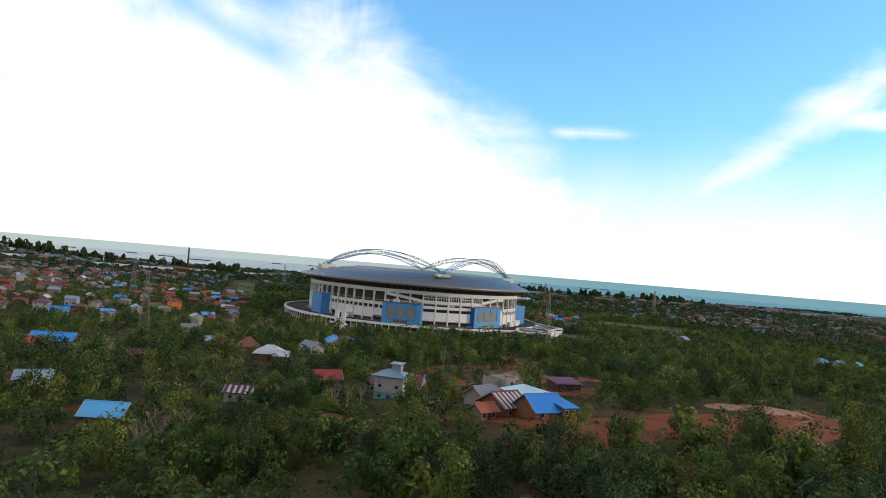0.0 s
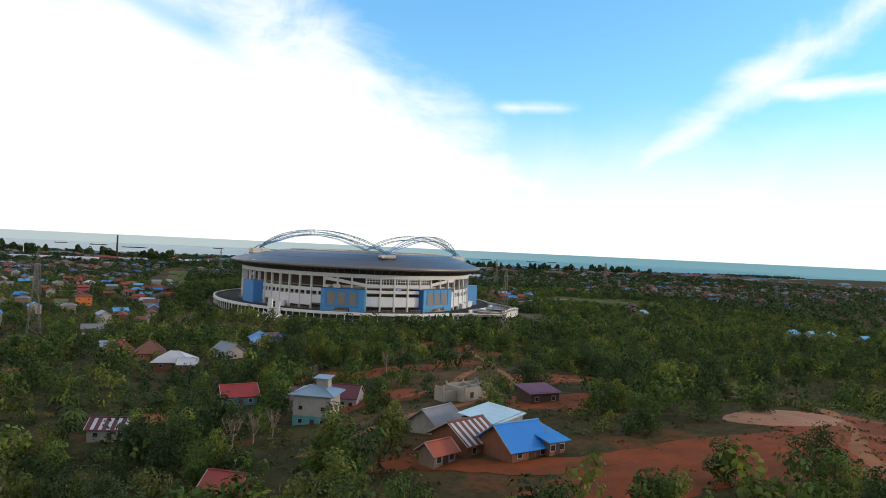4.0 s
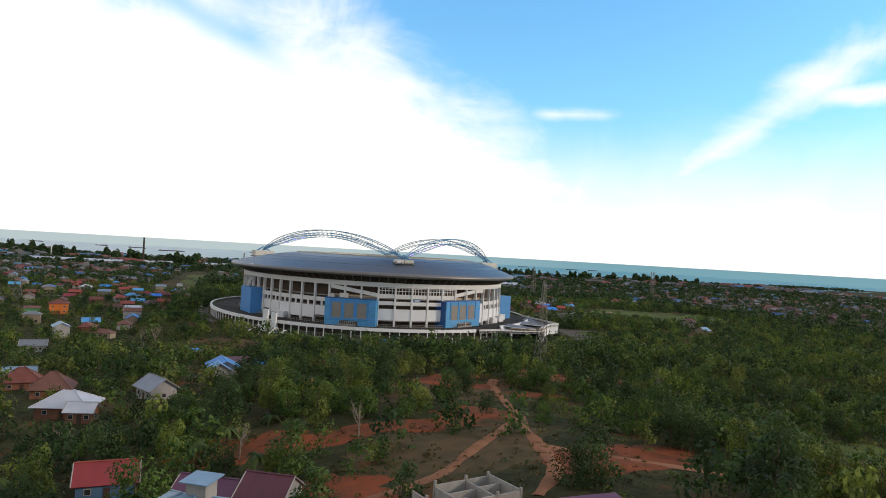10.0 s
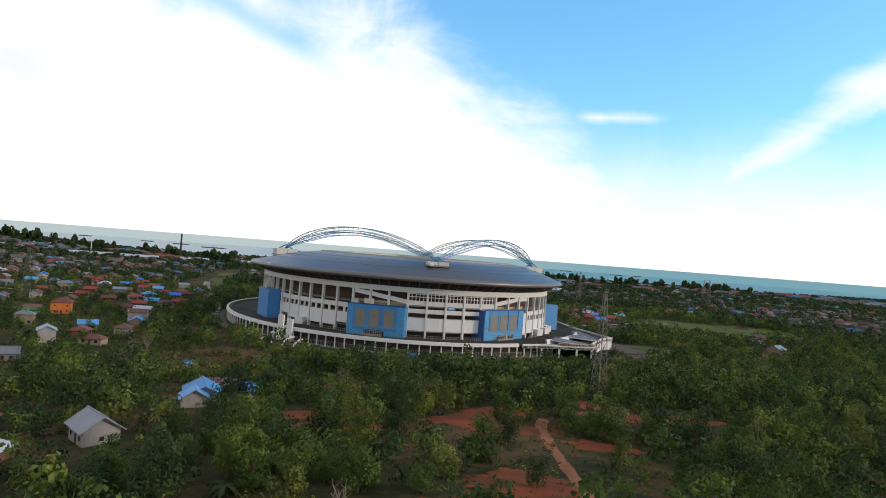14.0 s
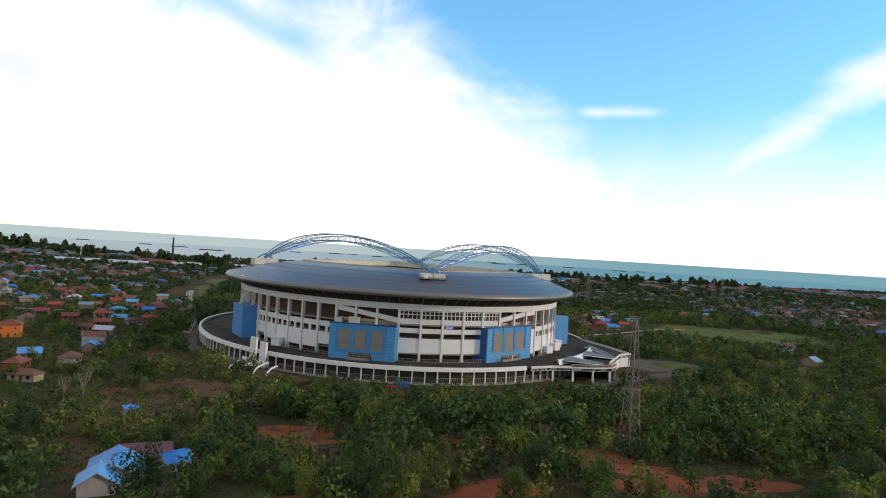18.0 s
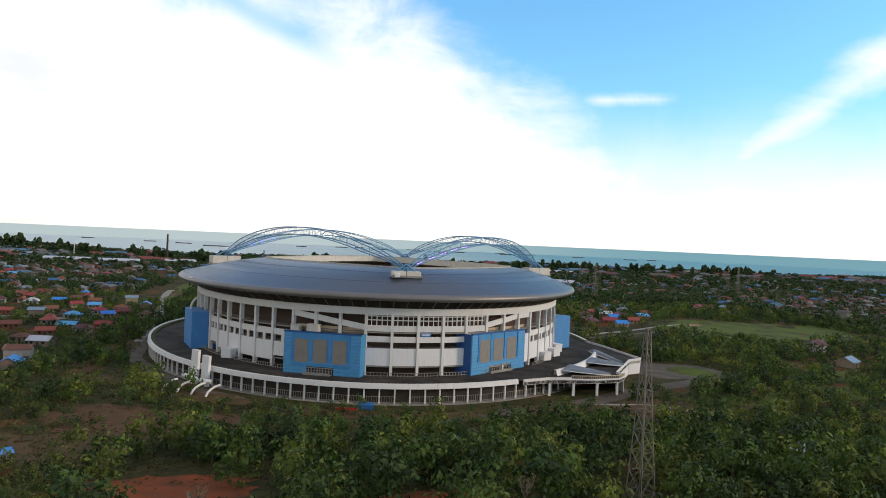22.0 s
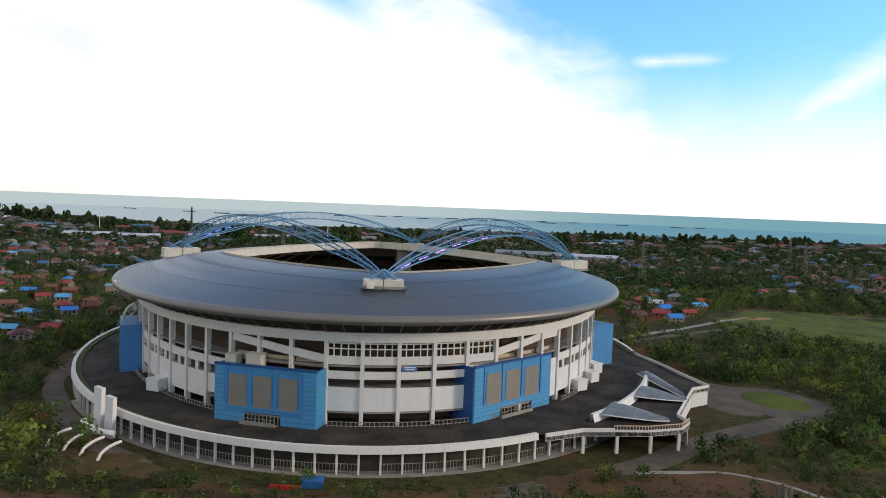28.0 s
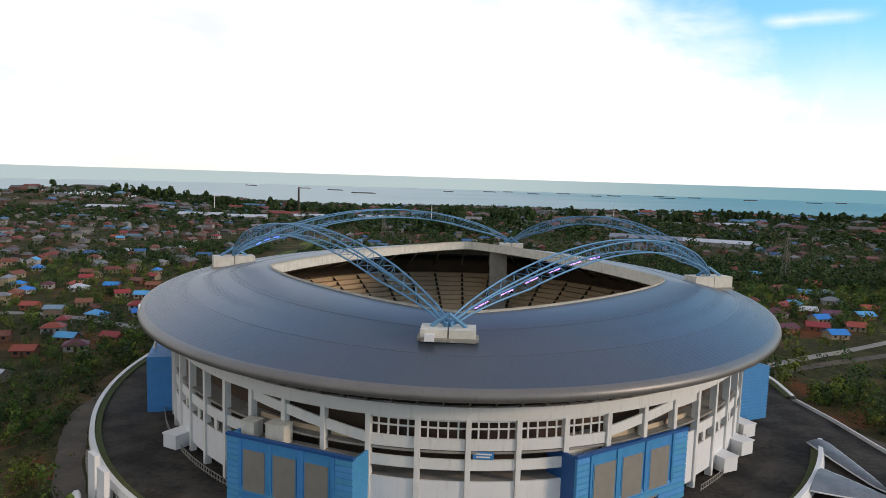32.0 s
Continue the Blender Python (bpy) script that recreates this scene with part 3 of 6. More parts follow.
for i in range(NB):
    t0, t1 = cols[i], cols[(i + 1) % NB]
    if t1 < t0:
        t1 += 2 * math.pi
    tm = (t0 + t1) / 2
    pm = rim_point(tm, FD)
    p = rim_point(t0, FD)
    ang = math.degrees(math.atan2(p.y / RB ** 2, p.x / RA ** 2))
    g = Geo().box((p.x, p.y, 12.6), (1.5, 0.95, 20.2), ang)
    part("column", g, M["white"], stadium)
    e = 0.006
    front = pm.y < 0
    centre = front and -13 < pm.x < 27
    over_a, over_b = front and -41 <= pm.x <= -13, front and 27 <= pm.x <= 51
    if centre:
        part("parapet_band", seg(t0 + e, t1 - e, FD - 0.1, FD + 0.3, 16.9, 18.9), M["white"], stadium)
        part("parapet_band", seg(t0 + e, t1 - e, FD - 0.1, FD + 0.3, 13.4, 15.3), M["white"], stadium)
        part("wall_panel", seg(t0 + e, t1 - e, FD - 0.1, FD + 0.3, 5.7, 11.4), M["panel"], stadium)
        w = Geo()
        for k in range(1, 5):
            q = rim_point(t0 + (t1 - t0) * k / 5, FD - 0.2)
            w.box((q.x, q.y, 20.6), (0.3, 0.3, 3.4), ang)
        for z in (20.6, 21.9):
            bar = seg(t0 + e, t1 - e, FD - 0.3, FD - 0.1, z - 0.15, z + 0.15)
            w.add(bar.v, bar.f)
        part("window_grid", w, M["white"], stadium, "white mullion grid")
    elif over_a or over_b:
        f0, f1 = ((rim_point(t0).x + 41) / 28, (rim_point(t1).x + 41) / 28) if over_a else ((51 - rim_point(t0).x) / 24, (51 - rim_point(t1).x) / 24)
        h0, h1 = 22.4 - 3.6 * min(max(f0, 0), 1.1), 22.4 - 3.6 * min(max(f1, 0), 1.1)
        part("sloped_beam", seg(t0 + e, t1 - e, FD - 0.1, FD + 0.3, h0 - 1.9, h0, h1 - 1.9, h1), M["white"], stadium, "sloping white ramp beam")
        part("parapet_band", seg(t0 + e, t1 - e, FD - 2.2, FD - 1.9, 15.5, 17.6), M["tan"], stadium)
        part("wall_panel", seg(t0 + e, t1 - e, FD - 0.1, FD + 0.3, 4.0, 14.5), M["panel"], stadium)
    else:
        part("parapet_band", seg(t0 + e, t1 - e, FD - 0.1, FD + 0.3, 13.3, 15.4), M["white"], stadium)
        part("wall_panel", seg(t0 + e, t1 - e, FD - 0.1, FD + 0.3, 4.6 if i % 5 else 6.2, 11.0), M["panel"], stadium)
        pier = (t0 + t1) / 2
        q = rim_point(pier, FD)
        part("pier", Geo().box((q.x, q.y, 12.2), (0.4, 1.3, 2.4), ang), M["white"], stadium)
    # low balustrade at the foot of the wall
    w = Geo()
    for k in range(8):
        q = rim_point(t0 + (t1 - t0) * k / 8, FD + 2.6)
        w.box((q.x, q.y, 3.1), (0.16, 0.16, 1.3), ang)
    for z in (2.75, 3.7):
        s = seg(t0, t1, FD + 2.54, FD + 2.66, z, z + 0.14)
        w.add(s.v, s.f)
    if front and not (over_a or over_b):
        part("balustrade", w, M["concrete"], stadium, "weathered grey balustrade")


def entrance_box(c0, c1, depth, top=16.4, bottom=2.5, open0=0.32, open1=0.74):
    """Blue stair tower with ribbed cladding, three grey louvre panels and an entrance."""
    a, b = Vector((*c0, 0)), Vector((*c1, 0))
    d = (b - a)
    length = d.length
    u = d / length
    nrm = Vector((u.y, -u.x, 0))
    rz = math.degrees(math.atan2(u.y, u.x))
    box = new("entrance_tower")
    box.parent = stadium
    box["label"] = "sky-blue ribbed entrance tower with grey louvre panels"
    t = 0.5

    def at(x, y, z):
        return a + u * x + nrm * y + Vector((0, 0, z))
    h = top - bottom
    open_h = 2.5
    mid, wide = (open0 + open1) / 2, open1 - open0
    for x0, x1, z0 in ((0, open0, 0), (open0, open1, open_h), (open1, 1, 0)):
        g = Geo().box(at((x0 + x1) / 2 * length, -t / 2, bottom + (z0 + h) / 2), ((x1 - x0) * length, t, h - z0), rz)
        part("front_wall", g, M["blue"], box)
    # the right tower's left wall is painted deeper blue as its shaded side
    for x in (0, length):
        part("side_wall", Geo().box(at(x + (t / 2 if x == 0 else -t / 2), -depth / 2 - t / 2, bottom + h / 2), (t, depth - t, h), rz), M["blue_trim"] if x == 0 and c0[0] > 0 else M["blue"], box)
    part("coping", Geo().box(at(length / 2, -0.2, top + 0.15), (length + 0.3, 0.9, 0.5), rz), M["blue_trim"], box, "deep blue coping")
    part("roof_slab", Geo().box(at(length / 2, -depth / 2, top - 1.4), (length - 1.0, depth - 1.0, 0.25), rz), M["concrete"], box)
    rows = 12
    step = (h - 0.3) / rows
    for k in range(rows):
        zz = bottom + 0.1 + (k + 0.5) * step
        spans = ((0.0, 0.10), (0.87, 1.0)) if k * step > open_h + 1.2 else ((0.0, open0), (open1, 1.0)) if (k + 1) * step < open_h else ((0.0, 0.5), (0.5, 1.0)) if k * step > open_h - 0.3 else ((0.0, 0.10), (0.87, 1.0))
        for x0, x1 in spans:
            part("cladding_plank", Geo().box(at((x0 + x1) / 2 * length, 0.08, zz), ((x1 - x0) * length - 0.06, 0.16, step - 0.26), rz), M["blue_rib"], box, "lighter sky-blue cladding plank")
    for x in (0.115, 0.35, 0.605, 0.855):
        part("pilaster", Geo().box(at(x * length, 0.15, bottom + (h + open_h + 1.2) / 2), (1.15 if 0.2 < x < 0.8 else 0.5, 0.3, h - open_h - 1.6), rz), M["blue"], box)
    for x in (0.232, 0.477, 0.73):
        part("louvre_frame", Geo().box(at(x * length, 0.05, bottom + h * 0.565), (length * 0.195, 0.14, h * 0.60), rz), M["blue"], box)
        part("louvre_panel", Geo().box(at(x * length, 0.13, bottom + h * 0.565), (length * 0.178, 0.12, h * 0.565), rz), M["grey_panel"], box, "warm grey louvre panel")
    for x0, x1, y0, hh in ((0.03, 0.14, -4.6, 1.7), (0.25, 0.40, -4.2, 2.2)) if c0[0] < 0 else ((0.03, 0.30, -5.2, 1.5),):
        part("stair_head", Geo().box(at((x0 + x1) / 2 * length, y0, top - 1.3 + (1.3 + hh) / 2), ((x1 - x0) * length, 3.0, 1.3 + hh), rz).box(at((x0 + x1) / 2 * length, y0, top + hh + 0.08), ((x1 - x0) * length + 0.3, 3.3, 0.2), rz), M["pedestal"], box, "cream stair head behind the coping")
    # near-black board paints the shade inside the entrance
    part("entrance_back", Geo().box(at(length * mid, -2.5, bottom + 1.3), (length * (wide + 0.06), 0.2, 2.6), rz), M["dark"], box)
    for x in np.linspace(open0 + 0.03, open1 - 0.03, 9):
        part("entrance_post", Geo().box(at(x * length, -0.3, bottom + 1.1), (0.25, 0.2, 2.2), rz), M["concrete"], box)
    part("entrance_lintel", Geo().box(at(length * mid, -0.3, bottom + 2.1), (length * wide, 0.3, 0.3), rz), M["concrete"], box)
    ramp0, ramp1 = mid - wide * 0.55, mid + wide * 0.42
    part("ramp_wall", Geo().box(at(length * (ramp0 + ramp1) / 2, 1.6, bottom + 0.45), (length * (ramp1 - ramp0), 0.25, 0.9), rz), M["concrete"], box, "weathered grey ramp wall before the entrance")
    part("ramp_slab", Geo().box(at(length * (ramp0 + ramp1) / 2, 0.75, bottom + 0.12), (length * (ramp1 - ramp0), 1.4, 0.24), rz), M["concrete"], box, "grey concrete ramp")
    for x in np.linspace(ramp0, ramp1, 8):
        part("rail_post", Geo().box(at(x * length, 1.6, bottom + 1.25), (0.1, 0.1, 0.7), rz), M["concrete"], box)
    part("handrail", Geo().box(at(length * (ramp0 + ramp1) / 2, 1.6, bottom + 1.63), (length * (ramp1 - ramp0) + 0.2, 0.12, 0.1), rz), M["concrete"], box)
    return box


entrance_box((-41.6, -114.6), (-15.6, -124.6), 7.0, 15.9, open0=0.30, open1=0.66)
entrance_box((24.4, -119.6), (49.6, -100.4), 8.0, 16.2)
for c0, c1 in (((-80.5, -63.5), (-71.0, -60.5)), ((79.0, -49.5), (88.2, -44.5))):
    a, b = Vector((*c0, 0)), Vector((*c1, 0))
    u = (b - a).normalized()
    rz = math.degrees(math.atan2(u.y, u.x))
    m = (a + b) / 2 + Vector((-u.y, u.x, 0)) * 10
    side = new("side_tower")
    side.parent = stadium
    side["label"] = "blue ribbed side tower"
    part("tower_body", Geo().box((m.x, m.y, 9.5), ((b - a).length, 20, 14), rz), M["blue"], side)
    for z in np.arange(3.4, 16.0, 0.9):
        part("cladding_rib", Geo().box(((a.x + b.x) / 2, (a.y + b.y) / 2, z), ((b - a).length + 0.1, 0.3, 0.2), rz), M["blue"], side)
    arc = [m + Vector((u.x, u.y, 0)) * (4.0 * math.cos(q) * (1 if c0[0] > 0 else -1)) + Vector((0, 0, 16.5 + 5.0 * math.sin(q))) for q in np.linspace(0, 1.45, 8)]
    part("curved_fin", Geo().tube(arc, 0.5, 6), M["white"], side)

sgn = new("stadium_sign")
sgn.parent = stadium
sgn["label"] = "small blue name board with pale bars"
part("board", Geo().box((7.4, -119.95, 16.1), (3.8, 0.2, 1.3), -1), M["blue"], sgn)
for k in range(2):
    part("bar", Geo().box((7.4, -120.07, 16.35 - 0.5 * k), (3.1 - 0.6 * k, 0.06, 0.26), -1), M["panel"], sgn)

# small white balcony boxes on the flanks
for x, y, rz in ((-62.5, -86.0, 62), (-50, -102, 0), (62.5, -84, -60), (70, -73, -55), (75.5, -60, -62)):
    if (x, y) != (-50, -102):
        part("balcony_box", Geo().box((x, y, 4.4), (6.0, 4.2, 3.0), rz).box((x, y, 6.0), (6.4, 4.6, 0.3), rz), M["panel"], stadium, "white projecting booth")

# deck and podium
DZ = 2.5
g = Geo().strip([rim_profile(t, ((FD - 5, DZ), (0, DZ), (11.0, DZ))) for t in THC])
part("deck", g, M["deck"], stadium, "dark stained bitumen deck")
def open_edge(t):
    p = rim_point(t, 11.0)
    return (p.y < 0 and 41 < p.x < 57) or (p.x > 0 and -66 < p.y < -27)


def edge_ring(prof):
    """A band along the podium's edge with gaps where the plaza joins it."""
    g, run = Geo(), []
    for t in THC + [None]:
        if t is None or open_edge(t):
            if len(run) > 1:
                g.strip([rim_profile(q, prof) for q in run])
            run = []
        else:
            run.append(t)
    return g


g = edge_ring(((11.0, DZ + 0.7), (11.0, DZ + 0.95), (12.1, DZ + 0.95), (12.35, DZ - 0.55), (11.3, DZ - 0.55), (11.0, DZ + 0.7)))
part("parapet", g, M["white"], stadium, "white curved podium parapet")
g = edge_ring(((9.4, DZ + 0.04), (9.5, DZ + 0.5), (10.95, DZ + 0.6)))
part("planter_strip", g, M["moss"], stadium, "mossy planter strip")
# wall behind the columns, its shade put into a near-black colour
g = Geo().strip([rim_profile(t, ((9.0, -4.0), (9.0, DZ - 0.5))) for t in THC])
part("podium_wall", g, M["dark"], stadium, "wall under the podium painted dark for shade")
g = Geo().strip([rim_profile(t, ((13.2, -4.5), (13.2, -2.7), (9.0, -2.7))) for t in THC])
part("podium_plinth", g, M["concrete"], stadium, "stained concrete plinth")
pc = even(150)
for i, t in enumerate(pc):
    p = rim_point(t, 11.5)
    if p.y > 40:
        continue
    ang = math.degrees(math.atan2(p.y / RB ** 2, p.x / RA ** 2))
    part("podium_column", Geo().box((p.x, p.y, -0.4), (0.6, 0.45, 4.8), ang), M["white"], stadium)
    t1 = pc[(i + 1) % len(pc)]
    if t1 > t and p.y < 0:
        w = Geo()
        for k in range(1, 6):
            q = rim_point(t + (t1 - t) * k / 6, 10.8)
            w.box((q.x, q.y, -1.6), (0.12, 0.12, 2.2), ang)
        for z in (-2.4, -0.7):
            s = seg(t, t1, 10.75, 10.9, z, z + 0.14, n=1)
            w.add(s.v, s.f)
        part("podium_screen", w, M["concrete"], stadium, "weathered pale screen rails")

for k, (x, y) in enumerate(((-18.6, -133.4), (-16.1, -133.9), (-13.6, -134.2))):
    sh = thing("barrier_block", "bright red plastic barrier block by the podium", "barrier", (x, y, -8.2), -12, "red barrier blocks")
    part("body", Geo().prism([(-1.1, -0.5), (1.1, -0.5), (1.1, 0.5), (-1.1, 0.5)], 0, 0.9), RED, sh)
    part("foot", Geo().box((0, 0, 0.1), (2.3, 1.3, 0.2)), RED, sh)
tent = thing("tarpaulin_shelter", "small shelter with a blue tarpaulin", "shelter", (-9.8, -133.2, -8.2), -8)
part("tarpaulin", Geo().strip([[(-2.6, -1.6, 2.0), (-2.6, 0, 2.7), (-2.6, 1.6, 2.2)], [(2.6, -1.6, 1.9), (2.6, 0, 2.6), (2.6, 1.6, 2.2)]]).box((0, -1.6, 1.2), (5.2, 0.06, 1.6)), TARP, tent)
for x in (-2.5, 2.5):
    for y in (-1.5, 1.5):
        part("post", Geo().tube([(x, y, 0), (x, y, 2.1)], 0.06, 5), M["bark"], tent)

# pitch and stands
g = Geo().strip([[Vector((2 + 40 * math.cos(t) * k, -12 + 60 * math.sin(t) * k, 0.4)) for k in (0.02, 1.0)] for t in THC])
part("pitch", g, M["turf"], stadium, "green pitch")
stand = Geo()
rows = []
for t in THC:
    o = rim_point(t, FD - 5.0)
    i0 = Vector((2 + 40 * math.cos(t), -12 + 60 * math.sin(t), 0))
    row = []
    for k in range(16):
        p = i0.lerp(o, k / 15)
        z0, z1 = 1.0 + 20.5 * (k / 15) ** 1.15, 1.0 + 20.5 * ((k + 1) / 15) ** 1.15
        row += [Vector((p.x, p.y, z0)), Vector((p.x, p.y, z1))] if k < 15 else [Vector((p.x, p.y, z0))]
    rows.append(row)
part("stand", stand.strip(rows), M["tan"], stadium, "tan concrete terraces")
for t in even(44):
    o = rim_point(t, FD - 5.5)
    i0 = Vector((2 + 40 * math.cos(t), -12 + 60 * math.sin(t), 0))
    pts = [Vector((*i0.lerp(o, k).xy, 1.6 + 20.5 * k ** 1.15)) for k in (0.0, 0.35, 0.7, 0.97)]
    part("stair_aisle", Geo().tube(pts, 0.55, 4), M["dark"], stadium)
    q = rim_point(t, FD - 6)
    inn = roof_point(t, 0.96) - Vector((0, 0, 2.2))
    part("roof_raker", Geo().tube([Vector((q.x, q.y, 25)), inn], 0.35, 5), M["steel"], stadium)
part("back_tower", Geo().box((15.5, 58, 17.6), (7.0, 4.0, 35.2), 4), M["concrete"], stadium, "tall grey concrete pier")
part("front_tower", Geo().box((0, -104, 18), (8.0, 4.0, 30), 0), M["concrete"], stadium, "tall grey concrete pier")

# arches
FEET = {"front": Vector((0.2, -112.5, 37.2)), "west": Vector((-75.0, -9.5, 37.2)), "east": Vector((78.0, -18.5, 37.2)), "back": Vector((21.5, 74.0, 37.2))}
for k, (w, d, rz) in {"front": (10.6, 6.0, 0), "west": (13.5, 6.0, 25), "east": (13.5, 6.0, 20), "back": (10.5, 6.0, 0)}.items():
    p = FEET[k]
    ped = new("pedestal")
    ped.parent = stadium
    ped["label"] = "cream concrete arch pedestal"
    zb = roof_z(p.x, p.y) - 0.8
    for sx in (-1, 1):
        part("block", Geo().box((p.x + sx * w / 4 * math.cos(radians(rz)), p.y + sx * w / 4 * math.sin(radians(rz)), (zb + 36.6) / 2), (w / 2 - 0.25, d, 36.6 - zb), rz), M["pedestal"], ped)
    part("base_slab", Geo().box((p.x, p.y, zb + 0.5), (w + 0.8, d + 0.8, 0.5), rz), M["concrete"], ped)
    for sx in (-0.32, 0.32):
        q = (p.x + sx * w * math.cos(radians(rz)), p.y + sx * w * math.sin(radians(rz)))
        part("steel_shoe", Geo().tube([(q[0], q[1], 36.6), (p.x, p.y, 39.0)], 0.4, 6), M["truss"], ped)
    if k == "front":
        part("service_box", Geo().box((p.x - 3.4, p.y - d / 2 - 0.7, zb + 0.9), (1.8, 1.4, 1.2), rz), M["panel"], ped)


def arch(a, b, rise, out, lit=None):
    """Latticed arch with four chords."""
    ar = new("arch")
    ar.parent = stadium
    ar["label"] = "light blue latticed steel arch"
    n = 30
    mid = (a + b) / 2
    side = (b - a).cross(Vector((0, 0, 1))).normalized()
    if side.dot(mid - Vector((2, -18, mid.z))) < 0:
        side = -side
    cs = [[], [], [], []]
    for i in range(n + 1):
        f = i / n
        hgt = 4 * f * (1 - f)
        sh = hgt ** 0.85
        p = a.lerp(b, f) + Vector((0, 0, rise * sh)) + side * (out * hgt)
        w = 0.5 + 1.5 * min(1, hgt * 1.8)
        hh = 0.5 + 2.3 * min(1, hgt * 1.8)
        cs[0].append(p + side * w)
        cs[1].append(p - side * w)
        cs[2].append(p + side * w - Vector((0, 0, hh)))
        cs[3].append(p - side * w - Vector((0, 0, hh)))
    for c in cs:
        part("chord", Geo().tube(c, 0.19, 6), M["truss"], ar)
    web = Geo()
    for i in range(n):
        for p, q in ((0, 2), (1, 3), (0, 1), (2, 3)):
            web.tube([cs[p][i], cs[q][i + 1]], 0.06, 4)
            web.tube([cs[p][i], cs[q][i]], 0.06, 4)
    part("lattice", web, M["truss"], ar)
    if lit:
        lo, hi, key = lit
        for k in range(lo, hi, 2):
            part("light_strip", Geo().tube([c + Vector((0, 0, -0.5)) for c in cs[3][k:k + 2]], 0.13, 5), M[key], ar, "glowing coloured strip light")
    return ar


arch(FEET["front"], FEET["west"], 13.2, 3.0, (20, 26, "blue_light"))
arch(FEET["front"], FEET["east"], 12.4, 3.0, (2, 13, "purple_light"))
arch(FEET["back"], FEET["west"], 13.4, 3.0)
arch(FEET["back"], FEET["east"], 13.4, 3.0)

# twin blade pylons with curved ribs at the edge of the podium
pyl = thing("gate_pylon", "pair of white blade pylons with curved ribs", "pylon", (-66.5, -97.5, -8.4), 0)
pyl.scale = (1.15, 1.15, 1.1)
part("blade", Geo().box((-2.6, 2.2, 6.0), (2.9, 1.0, 12.0), -38, 3), M["panel"], pyl)
part("blade", Geo().box((1.2, -1.6, 5.0), (2.9, 1.0, 11.5), -38, 3), M["panel"], pyl)
part("curved_ledge", Geo().tube([(-6.0 + 9.5 * f, 2.0 - 8 * f - 2.0 * math.sin(math.pi * f), 3.6 - 0.6 * f) for f in np.linspace(0, 1, 9)], 0.75, 6), M["white"], pyl)
for k in range(4):
    o = Vector((-7.0 + 4.6 * k, -2.5 - 3.0 * k, 0))
    part("rib", Geo().tube([o + Vector((-3.6 * q, -4.4 * q, 3.2 * math.sqrt(max(0.0, 1 - q ** 2)))) for q in np.linspace(0, 1, 7)], 0.35, 6), M["white"], pyl)

# entrance plaza with leaf-shaped canopies
plaza = [(41, -131), (51.5, -127), (60, -127), (69, -127.5), (79, -125.5), (83.5, -120.5), (83.3, -113.5), (101.5, -84.5), (109, -80.5), (107.5, -64), (106.5, -47), (104, -28)]
g = Geo().prism([(40, -117)] + plaza + [(98, -28), (84, -60), (60, -95)], DZ - 0.9, DZ + 0.006)
part("plaza_deck", g, M["deck"], stadium, "dark deck of the entrance plaza")
for i in range(len(plaza) - 1):
    a, b = Vector((*plaza[i], 0)), Vector((*plaza[i + 1], 0))
    n = Vector((0, 0, 1)).cross(b - a).normalized() * 0.45
    part("plaza_parapet", Geo().prism([a.xy, b.xy, (b + n).xy, (a + n).xy], DZ - 1.0, DZ + (0.5 if i in (2, 3, 4) else 0.9)), M["white"], stadium)
    if i in (2, 3, 4):
        w = Geo()
        k = int((b - a).length / 0.8)
        for q in range(k + 1):
            p = a.lerp(b, q / k) + n / 2
            w.box((p.x, p.y, DZ + 0.95), (0.16, 0.16, 0.9))
        w.prism([(a + n * 0.2).xy, (b + n * 0.2).xy, (b + n * 0.8).xy, (a + n * 0.8).xy], DZ + 1.4, DZ + 1.6)
        part("plaza_railing", w, M["tan"], stadium, "tan concrete railing")
    if i in (5, 6, 7):
        part("plaza_side_wall", Geo().prism([(a + n).xy, (b + n).xy, (b + n * 1.4).xy, (a + n * 1.4).xy], -4.0, DZ - 1.0), M["panel"], stadium)
for x, y in ((52, -126.3), (61, -126.4), (70, -126.6), (78.5, -124.8), (108, -79.8), (106.6, -64)):
    part("plaza_column", Geo().box((x, y, -0.9), (0.8, 0.8, 5.0)), M["white"], stadium)


def leaf(p0, p1, width, tip_z, base_z):
    """A pointed canopy shell that swells towards its free end."""
    a, b = Vector((*p0, base_z)), Vector((*p1, tip_z))
    d = (b - a)
    s = Vector((-d.y, d.x, 0)).normalized()
    rows, under = [], []
    for f in np.linspace(0, 1, 12):
        w = width * 0.5 * (1 - f ** 1.15) ** 0.85 + 1.1 * math.sqrt(max(0.0, 1 - f ** 6)) + 0.02
        c = a.lerp(b, f)
        rows.append([c + s * (w * q) + Vector((0, 0, 0.7 * (1 - q * q) - 0.2)) for q in np.linspace(-1, 1, 7)])
    g = Geo().strip(rows).strip([[p - Vector((0, 0, 0.3)) for p in reversed(r)] for r in rows])
    edges = []
    for e0 in (0, -1):
        edges.append(Geo().tube([r[e0] - Vector((0, 0, 0.12)) for r in rows], 0.17, 6))
    return g, edges


for p0, p1, w in (((91.5, -68.0), (94.0, -94.5), 3.0), ((80.3, -91.5), (92.5, -99.0), 13.0), ((64.0, -110.5), (78.0, -119.5), 13.0)):
    shell, edges = leaf(p0, p1, w, DZ + 0.9, DZ + 1.9)
    lf = part("leaf_canopy", shell, M["canopy"], stadium, "grey leaf-shaped canopy shell with white rim")
    for eg in edges:
        part("canopy_edge", eg, M["panel"], lf, "white rolled edge", True)

